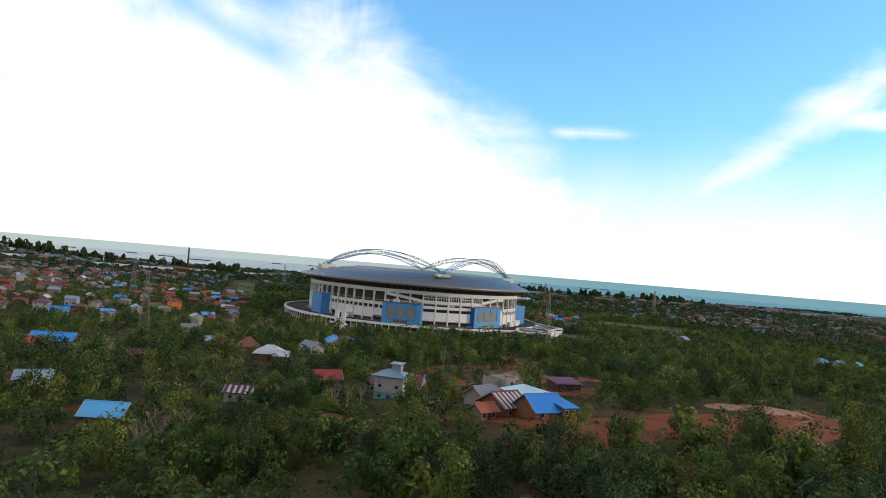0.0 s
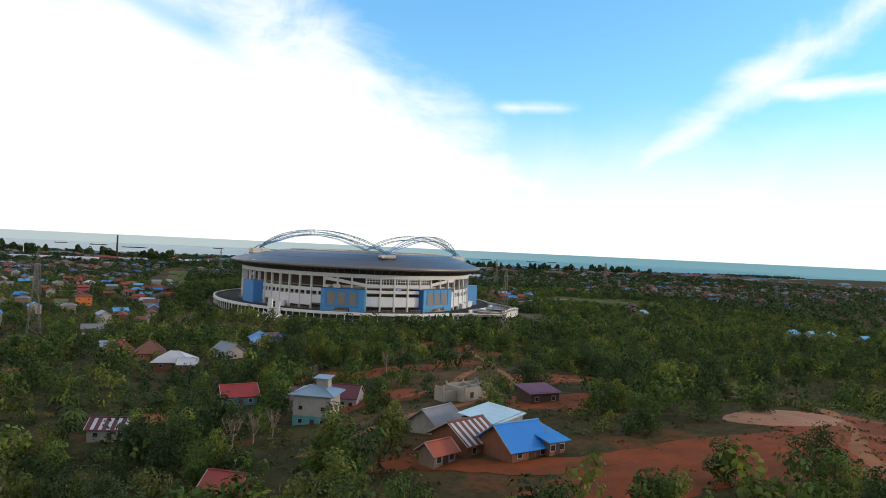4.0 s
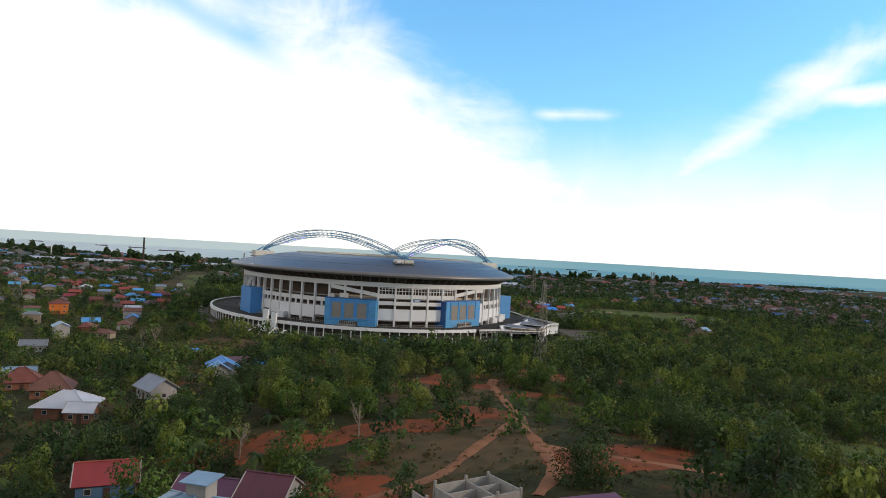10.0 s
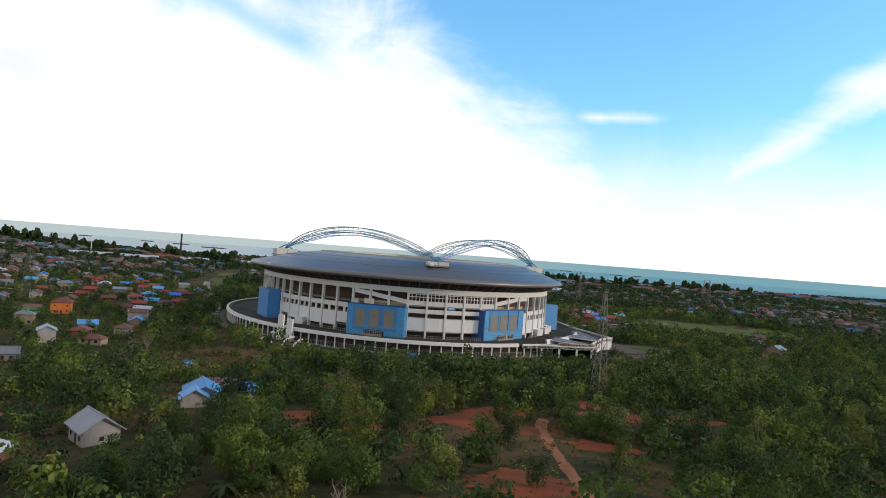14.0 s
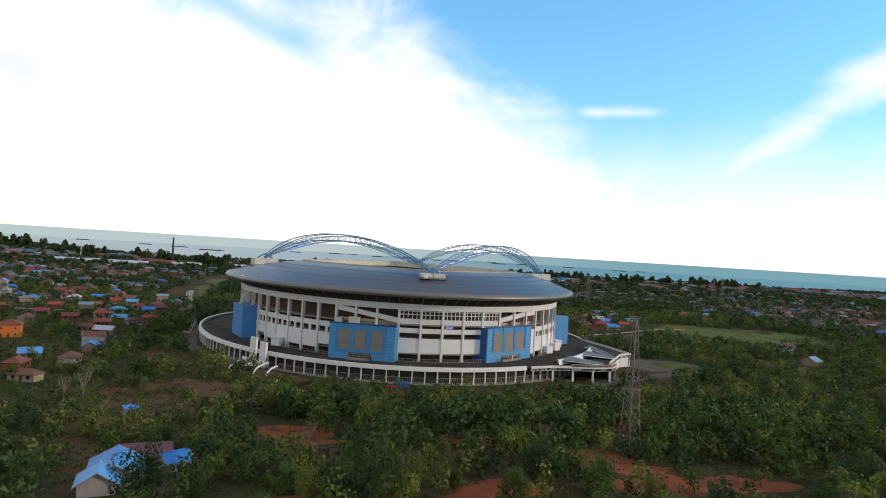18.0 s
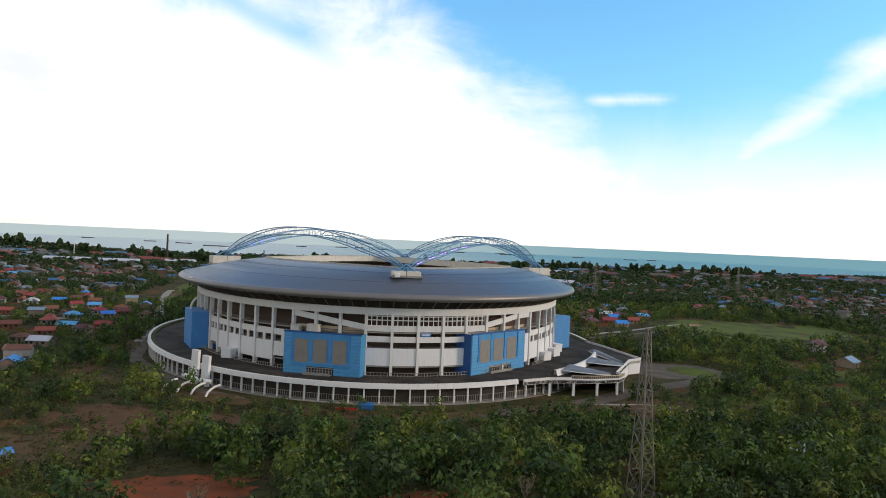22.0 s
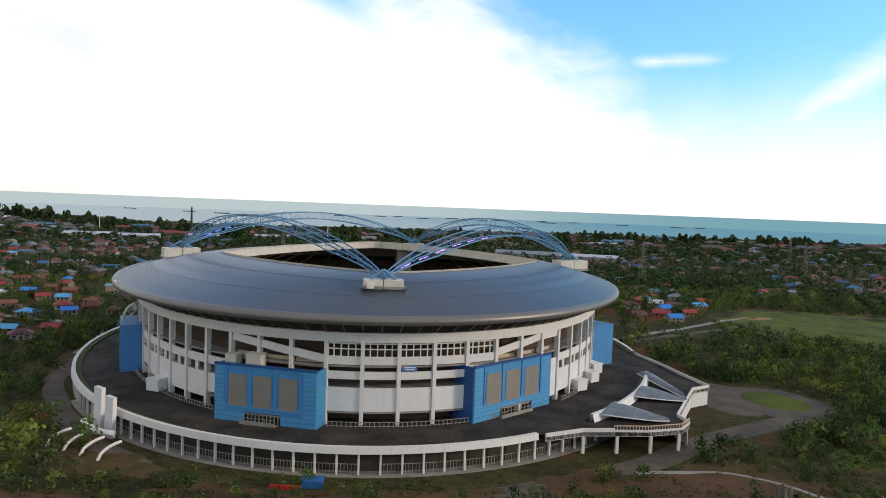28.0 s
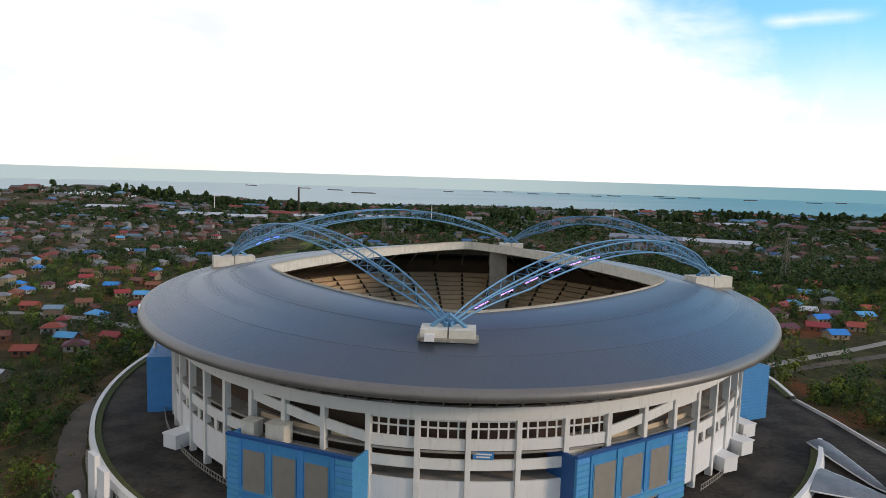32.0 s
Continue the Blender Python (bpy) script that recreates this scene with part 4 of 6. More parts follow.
arc = [t for t in THC if rim_point(t, 11.0).y < 0 and rim_point(t, 11.0).x > 56 and rim_point(t, 11.0).y < -65]
g = Geo().strip([rim_profile(t, ((10.9, DZ), (10.9, DZ + 2.0), (11.9, DZ + 2.0), (12.5, DZ))) for t in arc])
part("plaza_wall", g, M["panel"], stadium, "curved white wall with mossy top")
g = Geo().strip([rim_profile(t, ((9.3, DZ + 0.6), (10.88, DZ + 1.5))) for t in arc])
part("plaza_planter", g, M["moss"], stadium)

# ---- roads, tracks and bare earth ----
ribbon("road", [(150, -86), (128, -95), (100, -108), (75, -124), (51, -134), (30, -141), (8, -146)], 8.5, M["asphalt"], "worn grey access road beside the stadium", "road", rag=0.12)
ribbon("road", [(138, -50), (128, -26), (124, 0), (131, 27), (160, 47), (205, 70), (280, 104), (350, 130)], 5.0, M["asphalt"], "grey road that curves away behind the stadium", "road", rag=0.1)
ribbon("road", [(120, 33), (142, 46), (184, 73), (218, 94), (250, 112)], 4.6, M["pale_road"], "pale concrete lane", "road", lift=0.12)
ribbon("road", [(-109.65, 38.51), (-108.21, -0.12126), (-104.95, -25.272), (-103.11, -40.746), (-98.051, -53.382), (-90.912, -67.983), (-80.146, -86.509), (-70.351, -100.19), (-61.545, -110), (-51.155, -119.83)], 6.5, M["asphalt"], "grey track round the podium", "road", rag=0.2)
ribbon("road", [(-110.32, -0.084399), (-117.59, 67.603), (-131.91, 154.72), (-146.23, 241.83), (-155.28, 328.85)], 6.0, M["pale_road"], "pale road into the town", "road", rag=0.1)
ribbon("road", [(-138.71, 67.971), (-201.72, 88.374), (-275.8, 80.016), (-359.84, 105.61), (-486.29, 122.3)], 6.0, M["pale_road"], "pale street between houses", "road", rag=0.15)
ribbon("road", [(70, -129), (84, -129.5), (94, -130.5), (104, -138), (109, -147)], 2.2, M["pale_road"], "narrow pale footpath", "path", lift=0.12)
blob("pavement", (134, -64), 15, 20, -10, M["asphalt"], "worn grey apron beside the plaza", "pavement", 0.07, 8, 0.15)
blob("pavement", (148, -69), 19, 20, 30, M["asphalt"], "worn grey turning circle", "pavement", 0.06, 3, 0.1)
blob("lawn", (150, -68), 10.5, 12.5, 25, M["field"], "oval grass island in the turning circle", "lawn", 0.3, 5, 0.06)
ribbon("dirt_track", [(0, -276), (-4, -284), (-7, -296), (-12, -318), (-15, -332), (-21, -350), (-25, -366), (-30, -383), (-38, -394)], 2.6, M["clay"], "trodden orange clay track", "track", lift=0.16, rag=0.5)
ribbon("dirt_track", [(-15, -334), (-24, -348), (-36, -364), (-48, -378), (-62, -386)], 2.2, M["clay"], "faint clay side track", "track", lift=0.17, rag=0.5)
ribbon("dirt_track", [(-25, -366), (-14, -378), (0, -392), (8, -408), (22, -414), (38, -410), (60, -396)], 3.0, M["clay"], "orange clay track", "track", lift=0.16, rag=0.5)
ribbon("dirt_track", [(-92, -428), (-84, -421), (-76, -416), (-66, -407), (-52, -404), (-40, -397)], 2.6, M["clay"], "clay track between the houses", "track", lift=0.16, rag=0.6)
ribbon("dirt_track", [(-82, -441), (-67, -453), (-56, -458), (-40, -459.5), (-20, -459), (0, -458), (20, -450)], 7.0, M["soil"], "red laterite road cut", "track", lift=0.14, rag=0.6)
ribbon("dirt_track", [(30, -428), (21, -437), (9, -452), (-5, -464), (-14, -478)], 4.0, M["clay"], "clay track beside the cleared plot", "track", lift=0.15, rag=0.5)
blob("cleared_plot", (2, -443), 17, 7.5, 12, M["pale_soil"], "levelled pale clay building plot", "bare earth", 0.26, 2, 0.12)
blob("bare_earth", (-22, -465), 36, 12, 4, M["soil"], "red earth bank round the plot", "bare earth", 0.10, 4, 0.4)
blob("bare_earth", (12, -446), 24, 12, 10, M["soil"], "red earth bank round the plot", "bare earth", 0.08, 6, 0.3)
blob("bare_earth", (-70, -149), 26, 13, 0, M["brown_soil"], "bare brown earth below the podium", "bare earth", 0.11, 7, 0.35)
blob("bare_earth", (98, -138), 17, 12, -20, M["brown_soil"], "bare brown earth beside the footpath", "bare earth", 0.09, 12, 0.35)
for i, (x, y, rx, ry, rz) in enumerate(((-50, -288, 18, 4, 2), (-16, -289, 13, 4, 0), (4, -301, 9, 4, -20), (-26, -331, 11, 9, 20), (-16, -378, 15, 9, 20), (-24, -330, 9, 8, 10), (-70, -348, 20, 6, 5), (-45, -345, 16, 6, 12), (-6, -374, 14, 7, 30), (-58, -276, 16, 5, 8), (-22, -279, 12, 6, 10), (20.398, -238.36, 14, 7, 20),
                                        (-57, -206, 17, 12, -20), (-47, -222, 9, 7, 0), (-4, -223, 10, 7, 0), (24, -250, 14, 7, 0), (22, -265, 13, 6, 0), (46, -260, 19, 7, 5), (-11, -269, 10, 5, 0), (26, -376, 16, 6, 10), (-68, -380, 14, 9, 15), (-64.381, -151.45, 16, 10, 20), (-93.675, -135.5, 15, 9, 20), (-32, -412, 16, 10, 5),
                                        (-60, -470, 18, 7, 5), (-170, -300, 12, 7, 30), (-75, -346, 12, 8, 0), (79.483, -138.52, 22, 9, -20), (-73.025, -102.08, 9, 7, 40))):
    blob("bare_earth", (x, y), rx, ry, rz, M["brown_soil"] if y > -200 else M["soil"], "bare laterite earth", "bare earth", 0.12, 10 + i, 0.6)
for i, (x, y, rx, ry, rz) in enumerate(((-30, -300, 26, 20, 10), (-42, -365, 24, 14, 20), (60, -372, 16, 6, 15), (-95.32, -169.25, 22, 16, 0), (-60, -405, 22, 10, 0), (140.75, -137.66, 16, 8, -20), (-113.83, -19.326, 7, 22, 0))):
    blob("dry_grass", (x, y), rx, ry, rz, M["dry"], "dry yellowish grass patch", "grass", 0.06, 40 + i, 0.5)
for i, (x, y, rx, ry, rz) in enumerate(((300, 85, 88, 66, 25), (105, -392, 58, 20, 12), (150, -120, 26, 9, 20), (187.68, -111.45, 30, 12, 15), (223.12, -78.291, 30, 10, 20), (-145.31, 415.54, 14, 210, 2), (222.99, -238.93, 40, 20, 20), (70, -350, 20, 8, 20))):
    blob("grass_field", (x, y), rx, ry, rz, M["field"], "bright green grass field", "field", 0.1, 60 + i, 0.35)
for i, (x, y, rx, ry, rz) in enumerate(((-59.551, -116.79, 14, 7, -38), (-26.118, -137.64, 20, 5, -14), (13.953, -141.23, 22, 6, 0), (54.21, -134.22, 15, 6, 20), (-99.134, -85.213, 10, 7, -60), (-117.75, -62.689, 9, 14, 0), (102.85, -131.2, 20, 7, -15), (-15.914, -158.09, 18, 6, 0))):
    blob("bare_earth", (x, y), rx, ry, rz, M["brown_soil"] if i % 2 else M["dry"], "rough red-brown ground below the podium", "bare earth", 0.1, 90 + i, 0.55)
blob("bare_earth", (259.16, 111.21), 11, 6, 0, M["pale_soil"], "pale bare clay beside the field", "bare earth", 0.16, 71, 0.4)

# ---- houses ----
ROOF = {
    "red": material("red_roof_sheet", (0.30, 0.042, 0.035), 0.6, 0.0, 0.4, 0.4, 5.0, 0.1, per_object=0.3),
    "maroon": material("maroon_roof_sheet", (0.115, 0.03, 0.045), 0.6, 0.0, 0.4, 0.4),
    "purple": material("faded_purple_roof", (0.145, 0.055, 0.105), 0.65, 0.0, 0.4, 0.4),
    "blue": material("bright_blue_roof_sheet", (0.02, 0.20, 0.62), 0.5, 0.0, 0.35, 0.3, 4.0, 0.08, tint=(0.03, 0.27, 0.7), per_object=0.2),
    "sky": material("sky_blue_roof_sheet", (0.09, 0.38, 0.70), 0.5, 0.0, 0.35, 0.3, 4.0, 0.08, per_object=0.2),
    "pale": material("pale_translucent_sheet", (0.50, 0.68, 0.80), 0.45, 0.0, 0.5, 0.5, 4.0, 0.08, tint=(0.24, 0.50, 0.66)),
    "grey": material("grey_zinc_roof", (0.24, 0.255, 0.285), 0.5, 0.3, 0.5, 0.4, 5.0, 0.1, tint=(0.15, 0.155, 0.17), per_object=0.3),
    "white": material("pale_zinc_roof", (0.52, 0.54, 0.60), 0.5, 0.1, 0.4, 0.4, 5.0, 0.1, tint=(0.38, 0.39, 0.43)),
    "tile": material("terracotta_roof", (0.20, 0.068, 0.048), 0.8, 0.0, 0.5, 0.5, 6.0, 0.2, per_object=0.3),
    "brown": material("brown_roof", (0.17, 0.075, 0.055), 0.8, 0.0, 0.5, 0.5, 6.0, 0.2),
    "bluegrey": material("blue_grey_roof", (0.22, 0.33, 0.44), 0.45, 0.2, 0.4, 0.4, 5.0, 0.1),
}
WALL = {
    "white": material("white_house_wall", (0.38, 0.36, 0.345), 0.85, 0.0, 0.4, 0.6, 5.0, 0.1, stain=0.4),
    "cream": material("cream_house_wall", (0.30, 0.24, 0.18), 0.85, 0.0, 0.4, 0.6, 5.0, 0.1, stain=0.4, per_object=0.4),
    "brick": material("raw_brick_wall", (0.24, 0.11, 0.07), 0.9, 0.0, 0.4, 0.8, 7.0, 0.2, stain=0.3),
    "blue": material("blue_house_wall", (0.10, 0.19, 0.30), 0.85, 0.0, 0.4, 0.6),
    "teal": material("turquoise_wall", (0.13, 0.36, 0.37), 0.85, 0.0, 0.6, 0.6, 5.0, 0.1, tint=(0.07, 0.16, 0.17), stain=0.5),
    "grey": material("cement_wall", (0.36, 0.34, 0.31), 0.9, 0.0, 0.5, 0.6, 5.0, 0.2, stain=0.4),
    "green": material("green_house_wall", (0.10, 0.36, 0.16), 0.85, 0.0, 0.3, 0.6),
    "orange": material("orange_house_wall", (0.62, 0.17, 0.03), 0.8, 0.0, 0.3, 0.6),
    "dark": material("dark_timber_wall", (0.09, 0.06, 0.05), 0.9, 0.0, 0.5, 0.6),
}


def slope(g, a, b, c, d, t=0.14):
    """A roof slope of four corners, with thickness."""
    vs = [Vector(p) for p in (a, b, c, d)]
    n = (vs[1] - vs[0]).cross(vs[3] - vs[0]).normalized()
    if n.z < 0:
        n = -n
    lo = [v - n * t for v in vs]
    return g.add(vs + lo, [(0, 1, 2, 3), (7, 6, 5, 4), (0, 4, 5, 1), (1, 5, 6, 2), (2, 6, 7, 3), (3, 7, 4, 0)])


def gable_walls(w, d, h, r, ridge_x=True, t=0.2):
    """Four walls with gable ends, open inside."""
    g = Geo()
    for y in (-d / 2 + t / 2, d / 2 - t / 2):
        g.box((0, y, h / 2 - 0.4), (w, t, h + 0.8))
    for x in (-w / 2, w / 2 - t):
        g.box((x + t / 2, 0, h / 2 - 0.4), (t, d - 2 * t, h + 0.8))
        if r:
            g.add([(x, -d / 2, h), (x, d / 2, h), (x, 0, h + r), (x + t, -d / 2, h), (x + t, d / 2, h), (x + t, 0, h + r)],
                  [(0, 2, 1), (3, 4, 5), (0, 3, 5, 2), (1, 2, 5, 4)])
    return g


def house(x, y, rz, w, d, h, roof, wall, kind="gable", r=None, over=0.6, label="", storeys=1, ribs=True, group="", low=None):
    """A small house with walls, roof, door and windows."""
    z = min(ground_z(x + dx, y + dy) for dx in (-w / 2, w / 2) for dy in (-d / 2, d / 2)) + 0.1
    r = d * 0.26 if r is None else r
    names = {"red": "red", "maroon": "maroon", "purple": "faded purple", "blue": "bright blue", "sky": "sky-blue", "pale": "pale blue", "grey": "grey zinc", "white": "pale zinc", "tile": "terracotta", "brown": "brown", "bluegrey": "blue-grey"}
    hs = thing("house", label or f"{wall} walled house under a {names[roof]} {kind} roof", "house", (x, y, z), rz, group)
    part("wall", gable_walls(w, d, h, r if kind == "gable" else 0), WALL[wall], hs)
    if low:
        part("stained_wall", Geo().box((0, -d / 2 - 0.02, 1.0), (w + 0.1, 0.1, 3.4)).box((w / 2 + 0.02, 0, 1.0), (0.1, d + 0.1, 3.4)).box((-w / 2 - 0.02, 0, 1.0), (0.1, d + 0.1, 3.4)), WALL[low], hs, "turquoise stained lower wall")
    W2, D2 = w / 2 + over, d / 2 + over
    k = over * r / (d / 2)
    if kind == "gable":
        for s in (-1, 1):
            part("roof_slope", slope(Geo(), (-W2, s * D2, h - k), (W2, s * D2, h - k), (W2, 0, h + r + 0.12), (-W2, 0, h + r + 0.12)), ROOF[roof], hs)
        part("ridge_cap", Geo().tube([(-W2, 0, h + r + 0.14), (W2, 0, h + r + 0.14)], 0.16, 6), ROOF[roof], hs)
        for s in (-1, 1):
            part("barge_board", Geo().tube([(s * W2, -D2, h - k + 0.02), (s * W2, 0, h + r + 0.12), (s * W2, D2, h - k + 0.02)], 0.1, 4), WALL["white"], hs)
    elif kind == "hip":
        e = max(w / 2 - d / 2, 0.1)
        for s in (-1, 1):
            part("roof_slope", slope(Geo(), (-W2, s * D2, h - k), (W2, s * D2, h - k), (e, 0, h + r), (-e, 0, h + r)), ROOF[roof], hs)
            part("roof_hip", slope(Geo(), (s * W2, -D2, h - k), (s * W2, D2, h - k), (s * e, 0.02, h + r), (s * e, -0.02, h + r)), ROOF[roof], hs)
            for q in (-1, 1):
                part("hip_ridge", Geo().tube([(s * W2, q * D2, h - k + 0.05), (s * e, 0, h + r + 0.08)], 0.12, 4), ROOF[roof], hs)
    else:
        part("roof_sheet", slope(Geo(), (-W2, -D2, h - 0.1), (W2, -D2, h - 0.1), (W2, D2, h + r), (-W2, D2, h + r)), ROOF[roof], hs)
    for s in range(storeys):
        zz = 1.5 + s * 2.9
        for fx in (-0.3, 0.3):
            for sy in (-1, 1):
                win = part("window", Geo().box((fx * w, sy * (d / 2 + 0.02), zz), (1.1, 0.12, 1.1)), WALL["white"], hs)
                part("pane", Geo().box((fx * w, sy * (d / 2 + 0.06), zz), (0.85, 0.1, 0.85)), M["glass"], win)
        win = part("window", Geo().box((w / 2 + 0.02, 0, zz), (0.12, 1.1, 1.1)), WALL["white"], hs)
        part("pane", Geo().box((w / 2 + 0.06, 0, zz), (0.1, 0.85, 0.85)), M["glass"], win)
    part("door", Geo().box((0.02 * w, -d / 2 - 0.03, 1.0), (0.95, 0.12, 2.0)), WALL["dark"], hs)
    return hs


CLEAR = []          # (x, y, radius) kept free of trees


def put_house(*a, **k):
    CLEAR.append((a[0], a[1], max(a[3], a[4]) * 0.62 + 1.6))
    CLEAR.append((a[0] - 2.5, a[1] - 6.0, max(a[3], a[4]) * 0.5))
    return house(*a, **k)


# the two-storey white house with its roof hut
wh = put_house(-84.6, -397.0, -28, 8.4, 6.8, 7.6, "bluegrey", "white", "hip", 1.3, 0.9, "tall white rendered house with turquoise stained foot", 2, low="teal")
part("roof_hut", Geo().box((1.0, 1.2, 9.0), (2.6, 2.6, 2.8)), WALL["grey"], wh)
part("hut_roof", slope(Geo(), (-0.9, -0.8, 10.5), (2.9, -0.8, 10.5), (2.9, 3.1, 10.7), (-0.9, 3.1, 10.7)), ROOF["bluegrey"], wh)
put_house(-99.8, -360.5, 8, 8.6, 7.2, 3.0, "red", "blue", "gable", 2.1, 0.7, "small blue-walled house with a red sheet roof")
hb = put_house(-82.3, -375.0, -26, 10.5, 7.6, 3.2, "purple", "white", "gable", 2.2, 0.5, "long white house with faded purple roof")
put_house(-74.4, -379.0, -26, 7.0, 7.9, 3.1, "maroon", "white", "gable", 2.3, 0.4, "white gabled annex with maroon roof")
put_house(-60.8, -448.5, 14, 7.8, 8.0, 2.7, "blue", "brick", "gable", 2.6, 0.8, "house with bright blue sheet roof")
put_house(-56.2, -449.5, 14, 3.2, 6.4, 2.7, "blue", "brick", "shed", 1.0, 0.7, "blue-roofed lean-to with brick side wall")
rs = put_house(-66.8, -441.5, 24, 7.0, 8.6, 2.9, "brown", "brick", "gable", 2.4, 0.8, "house with brown and white striped roof")
for k in range(6):
    part("pale_roof_strip", slope(Geo(), (-3.9 + k * 1.35, -5.0, 2.64), (-3.35 + k * 1.35, -5.0, 2.64), (-3.35 + k * 1.35, -0.3, 5.26), (-3.9 + k * 1.35, -0.3, 5.26), 0.05), ROOF["white"], rs, "pale roof strip")
put_house(-73.5, -447.0, 24, 4.5, 3.6, 2.6, "red", "cream", "gable", 1.2, 0.6, "small porch with faded red roof")
put_house(-59.2, -435.5, 38, 10.5, 7.0, 4.2, "pale", "grey", "shed", 0.7, 0.5, "open shed under pale blue sheets")
put_house(-66.5, -426.0, 30, 7.0, 6.8, 2.7, "grey", "grey", "gable", 2.2, 0.8, "cement house with a grey zinc roof")
put_house(-37.0, -410.5, 6, 7.4, 6.0, 2.9, "purple", "dark", "shed", 0.8, 0.6, "dark timber stall with purple sheet roof")
st = put_house(-126.0, -391.0, -12, 8.5, 6.0, 2.8, "maroon", "grey", "gable", 1.5, 0.5, "shed with patched maroon and white roof")
for k in range(5):
    part("pale_roof_strip", slope(Geo(), (-3.6 + k * 1.6, -3.3, 2.68), (-2.9 + k * 1.6, -3.3, 2.68), (-2.9 + k * 1.6, -0.3, 4.3), (-3.6 + k * 1.6, -0.3, 4.3), 0.05), ROOF["white"], st, "pale roof strip")
put_house(-118.5, -386.5, 20, 5.0, 4.5, 2.5, "red", "brick", "gable", 1.1, 0.4)
put_house(-118.0, -308.0, -8, 11.0, 9.0, 3.2, "white", "brick", "hip", 2.6, 0.9, "raw brick house with pale zinc hip roof")
put_house(-113.6, -314.5, -8, 5.5, 4.5, 2.9, "white", "brick", "gable", 1.4, 0.6, "brick porch with pale zinc roof")
put_house(-100.6, -295.0, -58, 8.4, 6.8, 3.4, "grey", "white", "gable", 2.2, 0.8, "white house with a weathered grey roof")
put_house(-85.6, -254.0, 100, 11.0, 8.4, 3.2, "blue", "white", "gable", 2.0, 1.0, "house with bright blue sheet roof")
put_house(-86.8, -261.5, 100, 6.0, 6.4, 2.8, "sky", "white", "gable", 1.9, 0.7, "white gabled house front with pale blue roof")
put_house(-82.1, -244.0, 12, 9.5, 6.0, 3.6, "maroon", "dark", "shed", 0.9, 0.6, "maroon roofed shed behind the blue house")
put_house(-76.0, -247.0, 40, 5.5, 5.0, 2.8, "blue", "grey", "gable", 1.2, 0.5)
put_house(-139.0, -269.0, 15, 9.0, 8.0, 3.2, "tile", "brick", "hip", 3.0, 0.8, "brick house with a terracotta hip roof")
put_house(-143.0, -257.0, 15, 8.0, 6.0, 3.2, "bluegrey", "brick", "gable", 1.5, 0.6)
put_house(-127.0, -285.5, 5, 9.0, 8.0, 3.2, "brown", "brick", "hip", 3.4, 0.8, "unrendered brick house with brown hip roof")
put_house(-156.0, -414.0, -10, 9.0, 8.0, 3.2, "sky", "brick", "gable", 2.2, 0.8, "brick house with sky-blue roof")
put_house(-207.0, -270.0, 0, 16.0, 10.0, 3.6, "blue", "cream", "gable", 2.6, 0.8, "wide house with bright blue roof")
put_house(-212.0, -279.0, 0, 9.0, 7.0, 3.2, "red", "cream", "hip", 2.2, 0.7)
put_house(-245.5, -119.3, 6, 10.0, 8.0, 3.2, "blue", "white", "gable")
put_house(-260.0, -103.6, 0, 9.0, 8.0, 5.8, "purple", "white", "hip", 2.4, 0.7, "two-storey white house with a purple hip roof", 2)
put_house(-185.0, -369.0, 8, 9.0, 7.0, 3.0, "bluegrey", "grey", "gable")
put_house(-162.0, -174.8, 10, 9.0, 6.5, 3.0, "grey", "white", "gable")
put_house(-212.2, -146.9, 20, 7.5, 7.0, 6.5, "blue", "grey", "shed", 0.8, 0.5, "narrow tall house with blue roof", 2)
put_house(-104.5, -440.0, -30, 5.5, 5.0, 2.6, "red", "brick", "gable")
put_house(-168.0, -312.0, 10, 6.0, 5.0, 2.6, "maroon", "dark", "gable")
put_house(-189.0, -29.6, 12, 10.0, 9.0, 6.4, "tile", "orange", "hip", 2.0, 0.6, "bright orange two-storey house", 2)
put_house(-201.8, -35.2, 12, 8.0, 7.0, 3.6, "tile", "green", "shed", 0.7, 0.4, "green-walled house beside the orange one")
put_house(229.0, -232.0, 20, 8.5, 6.0, 3.0, "sky", "white", "gable", group="blue-roofed cottages")
put_house(234.0, -241.0, 10, 5.0, 5.0, 2.8, "sky", "white", "gable", group="blue-roofed cottages")
put_house(239.0, -249.0, 25, 7.5, 6.0, 3.0, "sky", "white", "gable", group="blue-roofed cottages")
put_house(246.0, -266.0, 15, 8.0, 6.0, 3.0, "sky", "white", "gable", group="blue-roofed cottages")
put_house(275.0, -2.0, 15, 8.5, 7.0, 4.6, "maroon", "white", "gable", 2.4)
put_house(252.0, -51.0, 30, 10.0, 8.0, 3.2, "bluegrey", "cream", "gable")
put_house(99.6, -198.7, 20, 7.0, 6.0, 3.0, "grey", "white", "gable")
put_house(106.0, -195.0, -15, 6.0, 5.0, 3.0, "grey", "grey", "gable")
put_house(-99.2, -179.8, 30, 4.0, 3.2, 2.4, "blue", "grey", "shed", 0.4, 0.3)

CLEAR += [(-122, -319, 7), (-113, -323, 6), (-103, -304, 6), (-91, -276, 9), (-86, -252, 9), (-80, -262, 6), (-72, -462, 9), (-60, -464, 10), (-66, -456, 8), (-84, -412, 7), (-98, -372, 6), (-55, -412, 6), (-64, -419, 5)]

